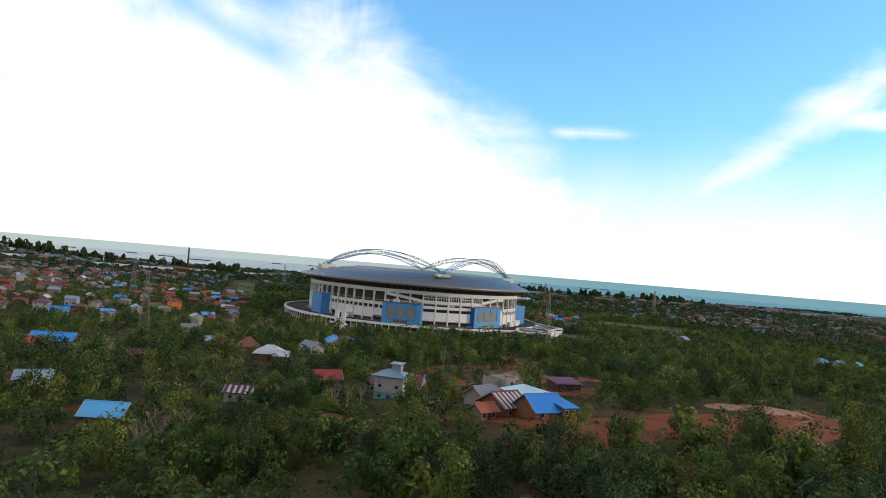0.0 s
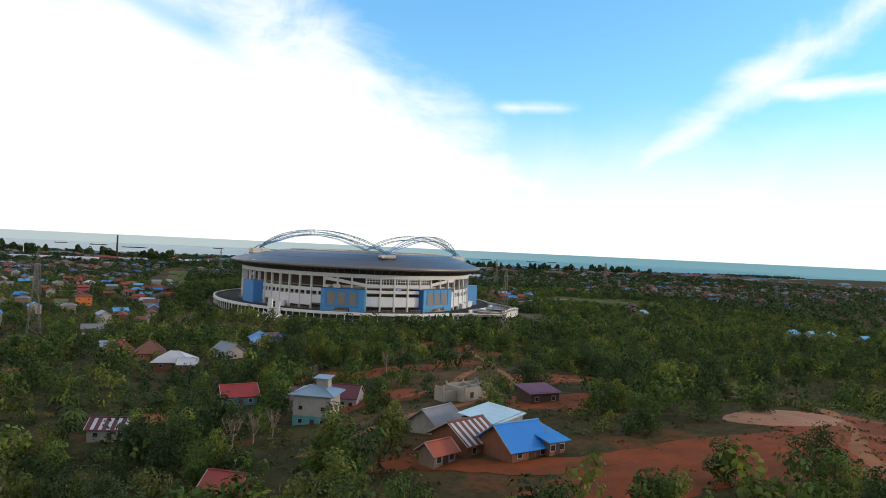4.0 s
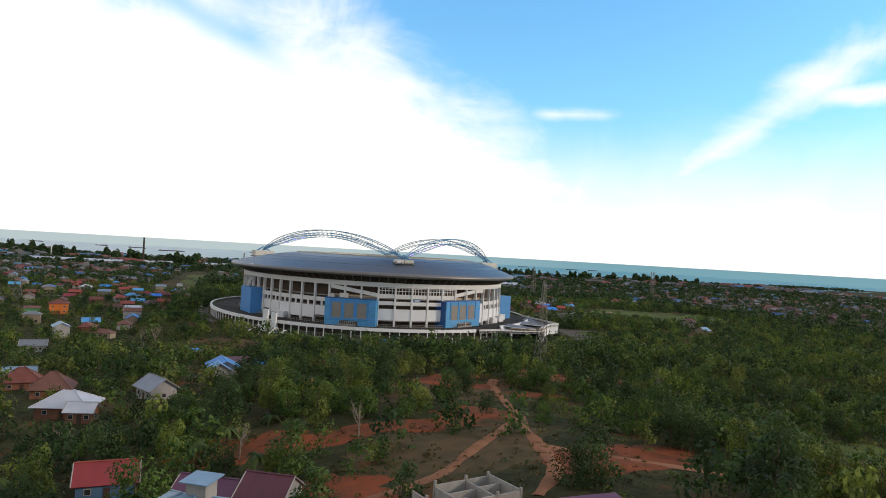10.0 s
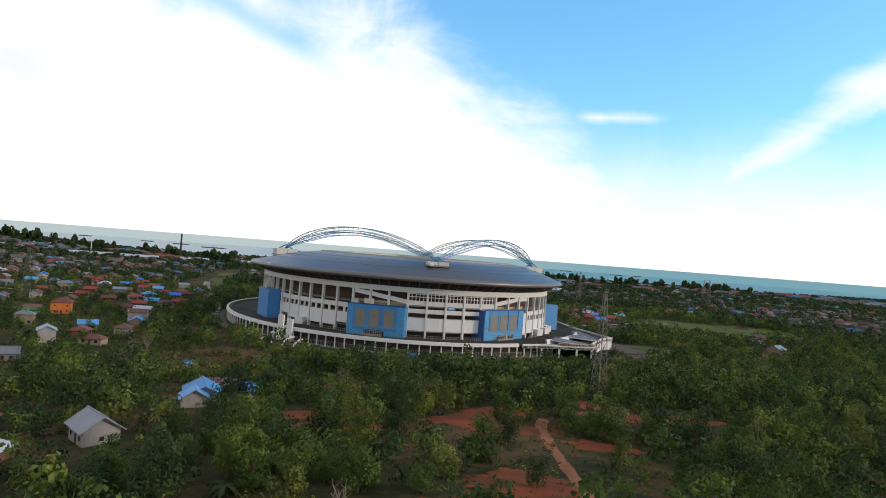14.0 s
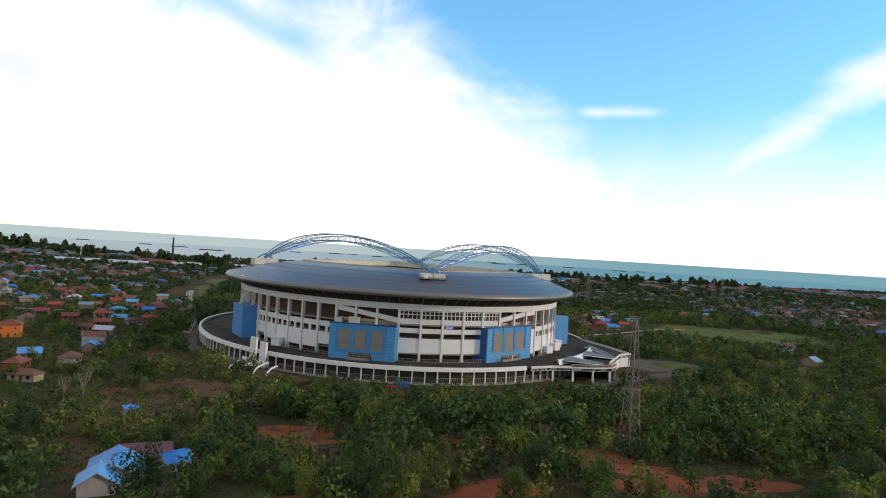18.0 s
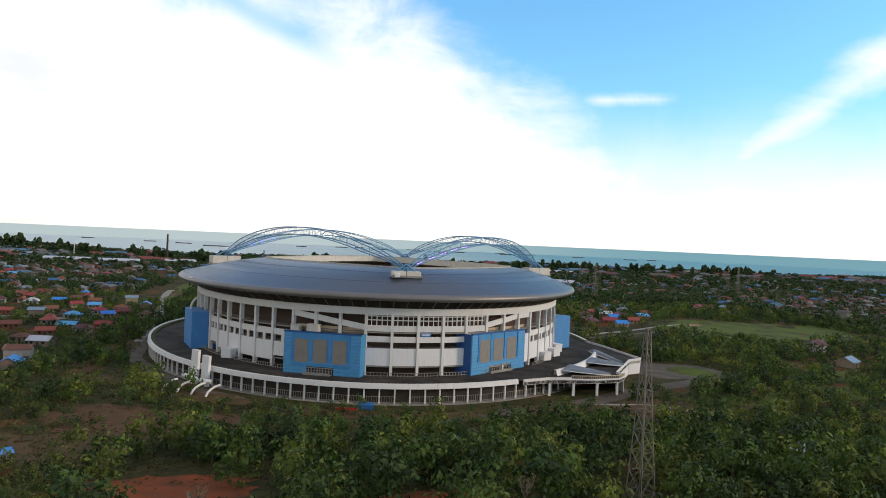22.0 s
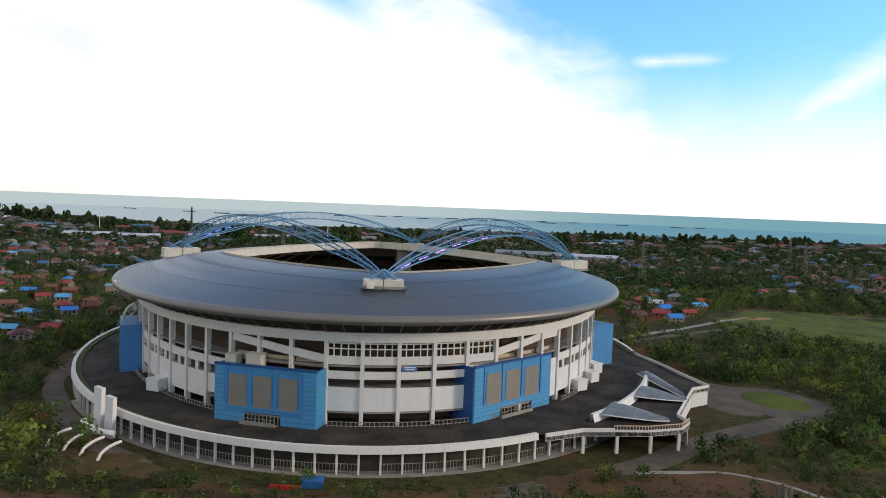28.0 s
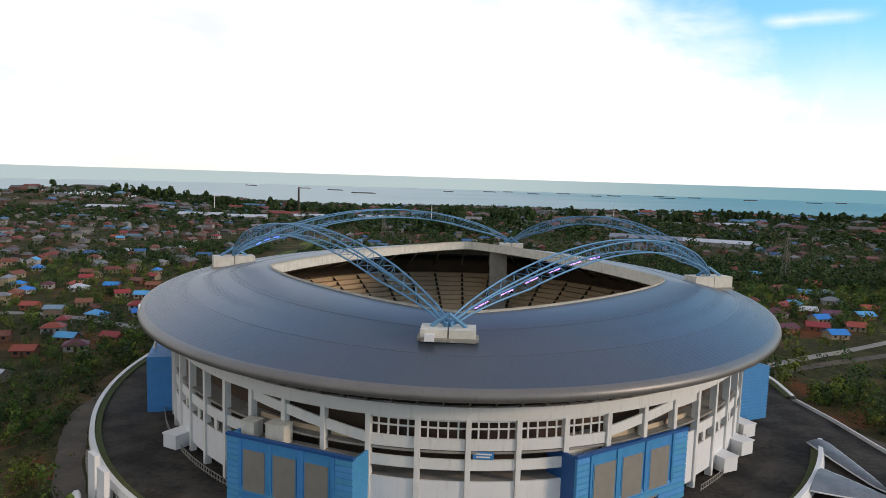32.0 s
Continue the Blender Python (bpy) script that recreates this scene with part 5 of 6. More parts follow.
# unfinished cement-block house without a roof
uf = thing("unfinished_house", "roofless grey cement-block house under construction", "house", (-48.3, -397.5, ground_z(-48.3, -397.5) - 0.1), 18)
CLEAR.append((-48.3, -397.5, 9))
for (x, y, w, d, h) in ((0, -3.5, 9.2, 0.22, 3.5), (0, 3.5, 9.2, 0.22, 3.3), (4.5, 0, 0.22, 6.8, 3.6), (-4.5, 0, 0.22, 6.8, 3.1), (0.6, 0.4, 0.2, 6.2, 3.2), (2.6, 0.6, 3.8, 0.2, 3.2), (-2.0, 0.9, 5.0, 0.2, 2.9), (-6.6, -0.6, 4.0, 0.22, 2.6), (-8.5, 1.0, 0.22, 3.4, 3.4)):
    part("block_wall", Geo().box((x, y, h / 2), (w, d, h)), WALL["grey"], uf)
for x, y in ((-4.5, -3.5), (4.5, -3.5), (4.5, 3.5), (-4.5, 3.5), (0.6, -3.5), (0.6, 3.5), (-8.5, -0.6)):
    part("stub_column", Geo().box((x, y, 1.95), (0.35, 0.35, 3.9)), M["concrete"], uf)
# near-black plates on the walls paint the shade of open windows and door
for x in (-2.4, 2.4):
    part("window_opening", Geo().box((x, -3.58, 1.7), (1.0, 0.12, 1.3)), M["dark"], uf)
part("door_opening", Geo().box((4.58, -0.6, 1.1), (0.12, 1.0, 2.2)), M["dark"], uf)

# ---- the town ----
TOWN_ROOFS, TOWN_WALLS = list(ROOF), ["white", "cream", "brick", "grey", "cream", "white"]
rt = random.Random(11)
WEIGHT = ["red"] * 6 + ["tile"] * 5 + ["brown"] * 6 + ["grey"] * 5 + ["blue"] * 3 + ["sky"] * 2 + ["white"] * 1 + ["maroon"] * 3 + ["bluegrey"] * 2
masters = {}
VILLAGE = [(218.68, 121.47, "red"), (242.44, 154.36, "sky"), (210.79, 141.53, "blue"), (197.4, 118.93, "red"), (216.52, 183.32, "sky"), (214.14, 163, "white"), (205.61, 176.84, "red"), (235.52, 245.55, "tile"), (246.86, 233.23, "sky"), (230.56, 206.81, "red"), (253.34, 323.91, "sky"), (261.77, 393.63, "red"), (179.58, 115.12, "maroon"), (191.46, 152.2, "maroon"), (198.59, 103.18, "blue"), (265.55, 236.28, "bluegrey"), (223.32, 153.47, "purple"), (250.54, 202.49, "grey"), (192, 187, "tile"), (258.96, 176.84, "red"), (276.24, 275.9, "red"), (235.2, 288.6, "brown")]
WEST = [(-159.66, 108.88, "red"), (-145.91, 108.4, "tile"), (-194.62, 202.84, "red"), (-138.45, 43.36, "red"), (-150.63, 93.4, "blue"), (-155.04, 38.8, "sky"), (-166.48, 82.24, "sky"), (-144.75, 27.16, "maroon"), (-194.62, 181.12, "brown"), (-285.45, 373.72, "tile"), (-352.65, 454.96, "red"), (-346.35, 483.64, "tile"), (-365.25, 497.8, "red"), (-328.71, 496.72, "tile"), (-214.05, 289.84, "blue"), (-245.97, 367, "white"), (-261.19, 497.08, "red"), (-339.53, 440.92, "sky"), (-270.86, 268, "tile"), (-278.52, 337.96, "white"), (-178.98, 169.48, "tile"), (-199.35, 158.8, "blue"), (-212.27, 146.2, "white"), (-224.03, 235.36, "brown"), (-169.84, 135.16, "sky"), (-151.05, 129.16, "tile"), (-158.61, 16.72, "red"), (-168.9, 51.4, "red"), (-181.5, 34.6, "tile"), (-187.8, 109, "tile"), (-181.5, 135.4, "red"), (-227.7, 181, "red"), (-240.3, 205, "tile"), (-208.8, 97, "red"), (-202.5, 53.8, "red")]


def town_house(x, y, rz, roof, wall, kind, w, d, h):
    key = (roof, wall, kind, w, d, h)
    z = ground_z(x, y) - 0.05
    if key not in masters:
        hs = thing("town_house", f"small {wall} house with {roof} {kind} roof in the town", "house", (x, y, z), rz, "town houses")
        part("wall", gable_walls(w, d, h, d * 0.26 if kind == "gable" else 0), WALL[wall], hs)
        W2, D2, r = w / 2 + 0.6, d / 2 + 0.6, d * 0.26
        k = 0.6 * r / (d / 2)
        e = 0.0 if kind == "gable" else max(w / 2 - d / 2, 0.2)
        e = W2 if kind == "gable" else e
        for s in (-1, 1):
            part("roof_slope", slope(Geo(), (-W2, s * D2, h - k), (W2, s * D2, h - k), (e, 0, h + r), (-e, 0, h + r)), ROOF[roof], hs)
            if kind == "hip":
                part("roof_hip", slope(Geo(), (s * W2, -D2, h - k), (s * W2, D2, h - k), (s * e, 0.02, h + r), (s * e, -0.02, h + r)), ROOF[roof], hs)
        part("window", Geo().box((-w * 0.28, -d / 2 - 0.03, 1.6), (1.2, 0.12, 1.1)), M["glass"], hs)
        part("window", Geo().box((w * 0.28, -d / 2 - 0.03, 1.6), (1.2, 0.12, 1.1)), M["glass"], hs)
        part("door", Geo().box((0, -d / 2 - 0.03, 1.0), (1.0, 0.12, 2.0)), WALL["dark"], hs)
        masters[key] = hs
    else:
        copy_thing(masters[key], pose(x, y, z, 0, 0, rz))


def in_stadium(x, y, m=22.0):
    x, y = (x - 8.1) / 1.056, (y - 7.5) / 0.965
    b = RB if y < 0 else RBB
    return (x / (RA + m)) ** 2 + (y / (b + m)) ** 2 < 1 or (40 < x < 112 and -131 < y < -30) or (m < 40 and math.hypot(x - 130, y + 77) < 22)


def in_town(x, y):
    """How built-up a place is, 0 to 1."""
    if in_stadium(x, y, 45) or y > coast(x) - 40:
        return 0.0
    n = noise.noise((x / 120, y / 120, 3.7))
    if x < -135 and y > -150 - 0.25 * (x + 135):
        return 0.75 + 0.5 * n if not (-182 < x < -128 and y > 190) else 0.0
    if x < -128 and y > -60:
        return 0.5
    if y > 330 and x > -140:
        return 0.62 + 0.6 * n
    if x > 330 and y > 180:
        return 0.5 + 0.7 * n
    if x > 420 and y > -60:
        return 0.1 + 0.6 * n
    return 0.0


near, far_houses = [], []
for gy_ in np.arange(-160, 1480, 15.0):
    for gx_ in np.arange(-1000, 1700, 15.0):
        x, y = gx_ + rt.uniform(-5, 5), gy_ + rt.uniform(-5, 5)
        p = in_town(x, y)
        if rt.random() > p * (0.44 if gy_ < 400 else 0.24):
            continue
        if any(math.hypot(x - cx, y - cy) < r + 6 for cx, cy, r in CLEAR) or any(math.hypot(x - v[0], y - v[1]) < 14 for v in VILLAGE + WEST):
            continue
        if gy_ < 260 and (-420 < x < 420):
            near.append((x, y))
        else:
            far_houses.append((x, y))
rt.shuffle(near)
KINDS = [(rt.choice(WEIGHT), rt.choice(TOWN_WALLS), rt.choice(("gable", "gable", "hip")), rt.choice((6.0, 7.0, 8.0, 9.5)), rt.choice((5.0, 5.8, 6.5)), rt.choice((2.7, 2.9, 3.1, 5.4))) for _ in range(44)]
for x, y, c in VILLAGE + WEST:
    big = 1.0 if x > 0 else 0.78
    town_house(x, y, rt.uniform(-20, 35), *rt.choice(((c, "cream", "gable", 9.5 * big, 7.4 * big, 2.9), (c, "white", "hip", 11.0 * big, 8.2 * big, 3.0), (c, "brick", "gable", 10.5 * big, 7.4 * big, 2.9))))
    CLEAR.append((x, y - 2, 5.5))
for x, y in near[:290]:
    town_house(x, y, rt.choice((0, 90)) + rt.uniform(-14, 22), *rt.choice(KINDS))
far_houses += near[290:]
ROOF_COLS = [tuple(c) for c in ((0.28, 0.06, 0.045), (0.13, 0.115, 0.105), (0.20, 0.085, 0.06), (0.15, 0.08, 0.06), (0.17, 0.17, 0.18), (0.12, 0.12, 0.13), (0.05, 0.16, 0.38), (0.10, 0.26, 0.42), (0.30, 0.30, 0.31), (0.13, 0.05, 0.05), (0.16, 0.13, 0.11), (0.26, 0.07, 0.05))]
WALL_COLS = [(0.26, 0.25, 0.23), (0.20, 0.16, 0.13), (0.16, 0.08, 0.06), (0.15, 0.14, 0.13), (0.38, 0.36, 0.34)]
M["far_roofs"], M["far_walls"] = islands("town_roofs", [tuple(q * 0.72 for q in c) for c in ROOF_COLS]), islands("town_walls", [tuple(q * 0.75 for q in c) for c in WALL_COLS])
gw, gr = Geo(), Geo()
for x, y in far_houses:
    w, d, h = rt.choice((7, 9, 11, 13)), rt.choice((6, 7, 8, 9)), rt.choice((2.8, 3.0, 3.2, 5.8))
    if y > 900 and rt.random() < 0.16:
        w, d, h = rt.uniform(22, 60), rt.uniform(12, 20), rt.uniform(5, 8)
    m = pose(x, y, ground_z(x, y) - 0.2, 0, 0, rt.choice((0, 90)) + rt.uniform(-14, 20))
    q = Geo().box((0, 0, h / 2), (w, d, h))
    gw.add([m @ Vector(v) for v in q.v], q.f)
    r, W2, D2 = d * 0.24, w / 2 + 0.7, d / 2 + 0.7
    e = W2 if rt.random() < 0.6 else max(0.2, w / 2 - d / 2)
    gr.add([m @ Vector(v) for v in ((-W2, -D2, h - 0.2), (W2, -D2, h - 0.2), (W2, D2, h - 0.2), (-W2, D2, h - 0.2), (-e, 0, h + r), (e, 0, h + r))], [(0, 1, 5, 4), (2, 3, 4, 5), (1, 2, 5), (3, 0, 4), (3, 2, 1, 0)])
far_town = thing("distant_town", "hundreds of small houses with mixed coloured roofs towards the coast", "houses", kind="stuff")
tagged(part("house_walls", gw, M["far_walls"], far_town), kind="stuff")
tagged(part("house_roofs", gr, M["far_roofs"], far_town), kind="stuff")

# long pale warehouses near the shore
for x, y, w, d, rz in ((250, 640, 90, 26, -22), (330, 610, 80, 22, -22), (-330, 820, 60, 22, 10), (-420, 860, 70, 24, 5), (-250, 900, 50, 20, 15), (-140, 930, 60, 20, 0), (520, 1040, 60, 20, -10), (-640, 980, 70, 24, 8), (-520, 1020, 60, 22, 4)):
    wz = ground_z(x, y) - 0.3
    hs = thing("warehouse", "long low warehouse with a pale metal roof", "warehouse", (x, y, wz), rz, "warehouses by the shore")
    part("wall", gable_walls(w, d, 6.0, d * 0.14), WALL["white"], hs)
    for s in (-1, 1):
        part("roof_slope", slope(Geo(), (-w / 2 - 0.8, s * (d / 2 + 0.8), 5.9), (w / 2 + 0.8, s * (d / 2 + 0.8), 5.9), (w / 2 + 0.8, 0, 6.2 + d * 0.14), (-w / 2 - 0.8, 0, 6.2 + d * 0.14), 0.3), ROOF["white"] if rt.random() < 0.5 else ROOF["grey"], hs)
    part("loading_door", Geo().box((0, -d / 2 - 0.1, 2.2), (5.0, 0.3, 4.4)), M["grey_panel"], hs)

# ---- masts, chimney, boats ----


def lattice_tower(x, y, height, base, name, label, arms=True, thick=0.16):
    z = ground_z(x, y)
    tw = thing(name, label, "pylon", (x, y, z - 0.2), 20, "power pylons")
    hw = lambda f: base / 2 * (1 - 0.82 * f ** 0.8)
    levels = [i / 9 for i in range(10)]
    for sx, sy in ((1, 1), (1, -1), (-1, -1), (-1, 1)):
        part("leg", Geo().tube([(sx * hw(f), sy * hw(f), height * f) for f in levels], thick, 4), M["steel"], tw)
    br = Geo()
    for f0, f1 in zip(levels, levels[1:]):
        a, b = hw(f0), hw(f1)
        for (p, q) in (((1, 1), (1, -1)), ((1, -1), (-1, -1)), ((-1, -1), (-1, 1)), ((-1, 1), (1, 1))):
            br.tube([(p[0] * a, p[1] * a, height * f0), (q[0] * b, q[1] * b, height * f1)], thick * 0.55, 3)
            br.tube([(q[0] * a, q[1] * a, height * f0), (p[0] * b, p[1] * b, height * f1)], thick * 0.55, 3)
            br.tube([(p[0] * b, p[1] * b, height * f1), (q[0] * b, q[1] * b, height * f1)], thick * 0.55, 3)
    part("bracing", br, M["steel"], tw)
    if arms:
        for f in (0.86, 0.93):
            part("cross_arm", Geo().tube([(-base * 0.55, 0, height * f), (base * 0.55, 0, height * f)], thick * 0.8, 4), M["steel"], tw)
    CLEAR.append((x, y, 5))
    return tw


lattice_tower(37.0, -230.0, 37.0, 4.6, "power_pylon", "tall galvanised lattice power pylon", False, 0.11)
for x, y, h in ((-186, -182, 34), (-232, 40, 36), (262, 290, 40), (-90, 620, 36), (520, 420, 40), (700, 700, 40)):
    lattice_tower(x, y, h, 6.0, "power_pylon", "distant grey lattice power pylon", True, 0.13)
ch = thing("chimney", "tall slender dark factory chimney", "chimney", (-290, 990, ground_z(-290, 990)), 0)
part("shaft", Geo().tube([(0, 0, -1), (0, 0, 25), (0, 0, 52)], 2.3, 10, 1.5), M["dark"], ch)
part("rim", Geo().tube([(0, 0, 51), (0, 0, 52.6)], 1.9, 10), M["concrete"], ch)
for x, y in ((-40, 880), (330, 1180), (-480, 1080)):
    ms = thing("mast", "thin white radio mast", "mast", (x, y, ground_z(x, y)), 0, "far masts")
    part("pole", Geo().tube([(0, 0, 0), (0, 0, 34)], 0.8, 6, 0.5), M["panel"], ms)
for k, (x, y, ln) in enumerate(((-620, 3100, 90), (-420, 2700, 110), (-820, 3300, 60), (-60, 3500, 60), (180, 3800, 80), (420, 3600, 70), (640, 3900, 90), (900, 3700, 80), (1150, 3500, 90), (1400, 3800, 80), (1650, 3600, 100), (1900, 3400, 80), (1250, 4000, 70), (760, 3500, 60), (-1200, 3600, 80), (300, 3950, 60), (2100, 3500, 70))):
    bt = thing("barge", "dark laden barge at anchor on the sea", "boat", (x, y, SEA_Z - 0.5), 8 * ((k * 37) % 7) - 24, "barges at anchor")
    part("hull", Geo().prism([(-ln / 2, -8), (ln * 0.42, -9), (ln / 2, 0), (ln * 0.42, 9), (-ln / 2, 8)], 0, 3.2), WALL["dark"], bt)
    part("load", Geo().prism([(-ln * 0.4, -6), (ln * 0.36, -6), (ln * 0.36, 6), (-ln * 0.4, 6)], 3.2, [4.0, 5.0, 5.0, 4.0]), M["dark"], bt)
    part("wheelhouse", Geo().box((-ln * 0.44, 0, 4.6), (5, 8, 3.4)), WALL["grey"], bt)

# ---- trees and scrub ----


def cards(n, centre, spread, size, rng, up=0.25):
    """n leaf sheets as bent diamonds round a centre: an array of n x 4 corners."""
    d = rng.normal(size=(n, 3))
    d /= np.linalg.norm(d, axis=1)[:, None]
    p = np.asarray(centre) + d * np.asarray(spread) * rng.uniform(0.72, 1.0, (n, 1))
    nrm = d + rng.normal(size=(n, 3)) * 0.26 + np.array([0, 0, up])
    nrm /= np.linalg.norm(nrm, axis=1)[:, None]
    u = np.cross(nrm, rng.normal(size=(n, 3)))
    u /= np.linalg.norm(u, axis=1)[:, None]
    w = np.cross(nrm, u)
    s = size * rng.uniform(0.6, 1.35, (n, 1))
    bend = nrm * s * 0.22
    return np.stack([p - u * s, p - w * s * 0.62 + bend, p + u * s, p + w * s * 0.62 + bend], axis=1)


def quads_mesh(name, q, mt):
    """A mesh from an array of n x 4 x 3 corners."""
    n = len(q)
    me = bpy.data.meshes.new(name)
    me.vertices.add(4 * n)
    me.vertices.foreach_set("co", q.reshape(-1).astype(np.float32))
    me.loops.add(4 * n)
    me.loops.foreach_set("vertex_index", np.arange(4 * n, dtype=np.int32))
    me.polygons.add(n)
    me.polygons.foreach_set("loop_start", np.arange(0, 4 * n, 4, dtype=np.int32))
    me.materials.append(mt)
    me.update(calc_edges=True)
    return me


def crown_cards(h, rad, count, size, rng, clumps=12, squat=0.8, base=0.42):
    """A crown of uneven clumps."""
    out, cs = [], []
    for _ in range(clumps):
        a, f = rng.uniform(0, 2 * math.pi), rng.uniform(0, 1)
        z = h * (base + (1 - base) * f)
        r = rad * math.sqrt(max(0.06, 1 - ((f - 0.35) / 0.72) ** 2)) * rng.uniform(0.25, 0.82)
        c = (r * math.cos(a), r * math.sin(a), z - rad * 0.3)
        cs.append(c)
        cr = rad * rng.uniform(0.34, 0.56)
        out.append(cards(max(3, count // clumps), c, (cr, cr, cr * squat), size, rng))
    return np.concatenate(out), cs


def tree_master(name, label, h, rad, leaf, seed, count=1900, size=0.21, clumps=17, base=0.24, bark="bark", squat=0.8):
    rng = np.random.default_rng(seed)
    tr = thing(name, label, "tree", (0, 0, 0), 0, "trees of the scrub wood")
    q, cs = crown_cards(h, rad, count, size, rng, clumps, squat, base)
    lean = rng.uniform(-0.4, 0.4, 2)
    top = (lean[0], lean[1], h * 0.78)
    part("trunk", Geo().tube([(0, 0, -0.5), (lean[0] * 0.4, lean[1] * 0.4, h * 0.35), top], 0.05 * h ** 0.75 + 0.05, 6, 0.04), M[bark], tr)
    for c in cs[:5]:
        f = rng.uniform(0.3, 0.6)
        s = (lean[0] * f, lean[1] * f, h * f * 0.8)
        part("limb", Geo().tube([s, ((s[0] + c[0]) / 2, (s[1] + c[1]) / 2, (s[2] + c[2]) / 2 + 0.25), c], 0.09, 5, 0.03), M[bark], tr)
    part("crown", quads_mesh("crown", q, M[leaf]), None, tr)
    return tr


def bare_master(name, label, h, seed, twigs=True):
    """A leafless tree: trunk, forked limbs and fine twigs."""
    rng = np.random.default_rng(seed)
    tr = thing(name, label, "tree", (0, 0, 0), 0, "bare trees")
    part("trunk", Geo().tube([(0, 0, -0.4), (0.1, 0.05, h * 0.3), (0.2, -0.1, h * 0.62)], 0.17, 6, 0.09), M["dead"], tr)
    for k in range(11):
        a, z0 = rng.uniform(0, 6.28), h * rng.uniform(0.22, 0.6)
        L = h * rng.uniform(0.28, 0.5)
        d = Vector((math.cos(a) * 0.55, math.sin(a) * 0.55, 0.85))
        p0 = Vector((0.1, 0, z0))
        p1, p2 = p0 + d * L * 0.5, p0 + d * L + Vector((0, 0, L * 0.2))
        lb = Geo().tube([p0, p1, p2], 0.085, 4, 0.03)
        for _ in range(5):
            s = p0.lerp(p2, rng.uniform(0.35, 1.0))
            e = s + Vector((rng.normal() * 0.5, rng.normal() * 0.5, 0.7)) * (h * 0.13)
            lb.tube([s, e], 0.035, 3, 0.02)
        part("limb", lb, M["dead"], tr)
    if twigs:
        q, _ = crown_cards(h, h * 0.3, 150, 0.22, rng, 12, 1.2, 0.45)
        tagged(part("twigs", quads_mesh("twigs", q, M["leaf_dry"]), None, tr, "sparse dry twigs"), kind="stuff")
    return tr


def palm_master(name, label, h, seed):
    rng = np.random.default_rng(seed)
    tr = thing(name, label, "palm", (0, 0, 0), 0, "palms and banana plants")
    part("trunk", Geo().tube([(0, 0, -0.3), (0.1, 0, h * 0.5), (0.25, 0.1, h)], 0.16, 6, 0.11), M["bark"], tr)
    for k in range(11):
        a = k * 2.4
        L = 2.6 + rng.uniform(-0.4, 0.5)
        d = Vector((math.cos(a), math.sin(a), 0))
        s = Vector((-d.y, d.x, 0))
        rise = rng.uniform(0.2, 0.9)
        rows = []
        for f in np.linspace(0, 1, 6):
            c = Vector((0.25, 0.1, h)) + d * L * f + Vector((0, 0, rise * L * f - 1.15 * L * f * f))
            w = 0.42 * math.sin(math.pi * min(1, 0.12 + f * 0.86))
            rows.append([c - s * w - Vector((0, 0, 0.12)), c, c + s * w - Vector((0, 0, 0.12))])
        part("frond", Geo().strip(rows), M["palm"], tr)
    return tr


HERO = [tree_master("tree", "bushy green broadleaf tree in the scrub wood", 7.5, 3.5, "leaf_a", 1),
        tree_master("tree", "tall slender olive-green tree in the scrub wood", 9.5, 2.9, "leaf_b", 2, squat=1.1, base=0.2),
        tree_master("tree", "dark green spreading tree in the scrub wood", 8.0, 4.0, "leaf_c", 3, clumps=20),
        tree_master("tree", "young yellow-green tree in the scrub wood", 6.0, 2.6, "leaf_b", 4, count=1400),
        tree_master("tree", "round green tree in the scrub wood", 6.8, 3.3, "leaf_a", 5, clumps=20),
        tree_master("tree", "loose dark tree in the scrub wood", 9.0, 3.4, "leaf_c", 6, squat=1.0)]
BARE = [bare_master("bare_tree", "leafless bleached tree with dry twigs", 8.5, 21), bare_master("bare_tree", "dead bleached white-barked leafless tree", 7.5, 22, False)]
PALMS = [palm_master("palm", "young palm with drooping fronds", 3.2, 31), palm_master("palm", "low banana plant with broad leaves", 1.4, 32)]
used = set()


def plant(masters_, x, y, s, rng):
    m = masters_[rng.randrange(len(masters_))]
    z = ground_z(x, y)
    if m.name not in used:
        used.add(m.name)
        m.matrix_basis = pose(x, y, z - 0.1, 0, 0, rng.uniform(0, 360)) @ Matrix.Scale(s, 4)
    else:
        ob = copy_thing(m, pose(x, y, z - 0.1, 0, 0, rng.uniform(0, 360)))
        ob.scale = (s, s, s * rng.uniform(0.9, 1.15))


TRACKS = [((0, -276), (-7, -296), 7), ((-7, -296), (-15, -332), 6), ((-15, -332), (-25, -366), 7), ((-25, -366), (-38, -394), 6), ((-25, -366), (0, -392), 7), ((0, -392), (38, -410), 6), ((-15, -334), (-62, -386), 5),
          ((-92, -428), (-40, -397), 6), ((-82, -442), (-56, -458), 9), ((-56, -458), (18, -452), 10), ((30, -428), (-14, -478), 6), ((-102, -22), (-97, -53), 10), ((-97, -53), (-50, -122), 10), ((150, -86), (100, -108), 12), ((100, -108), (8, -146), 12), ((84, -129), (109, -147), 5), ((138, -50), (124, 0), 10), ((124, 0), (205, 70), 9), ((120, 33), (250, 112), 7)]
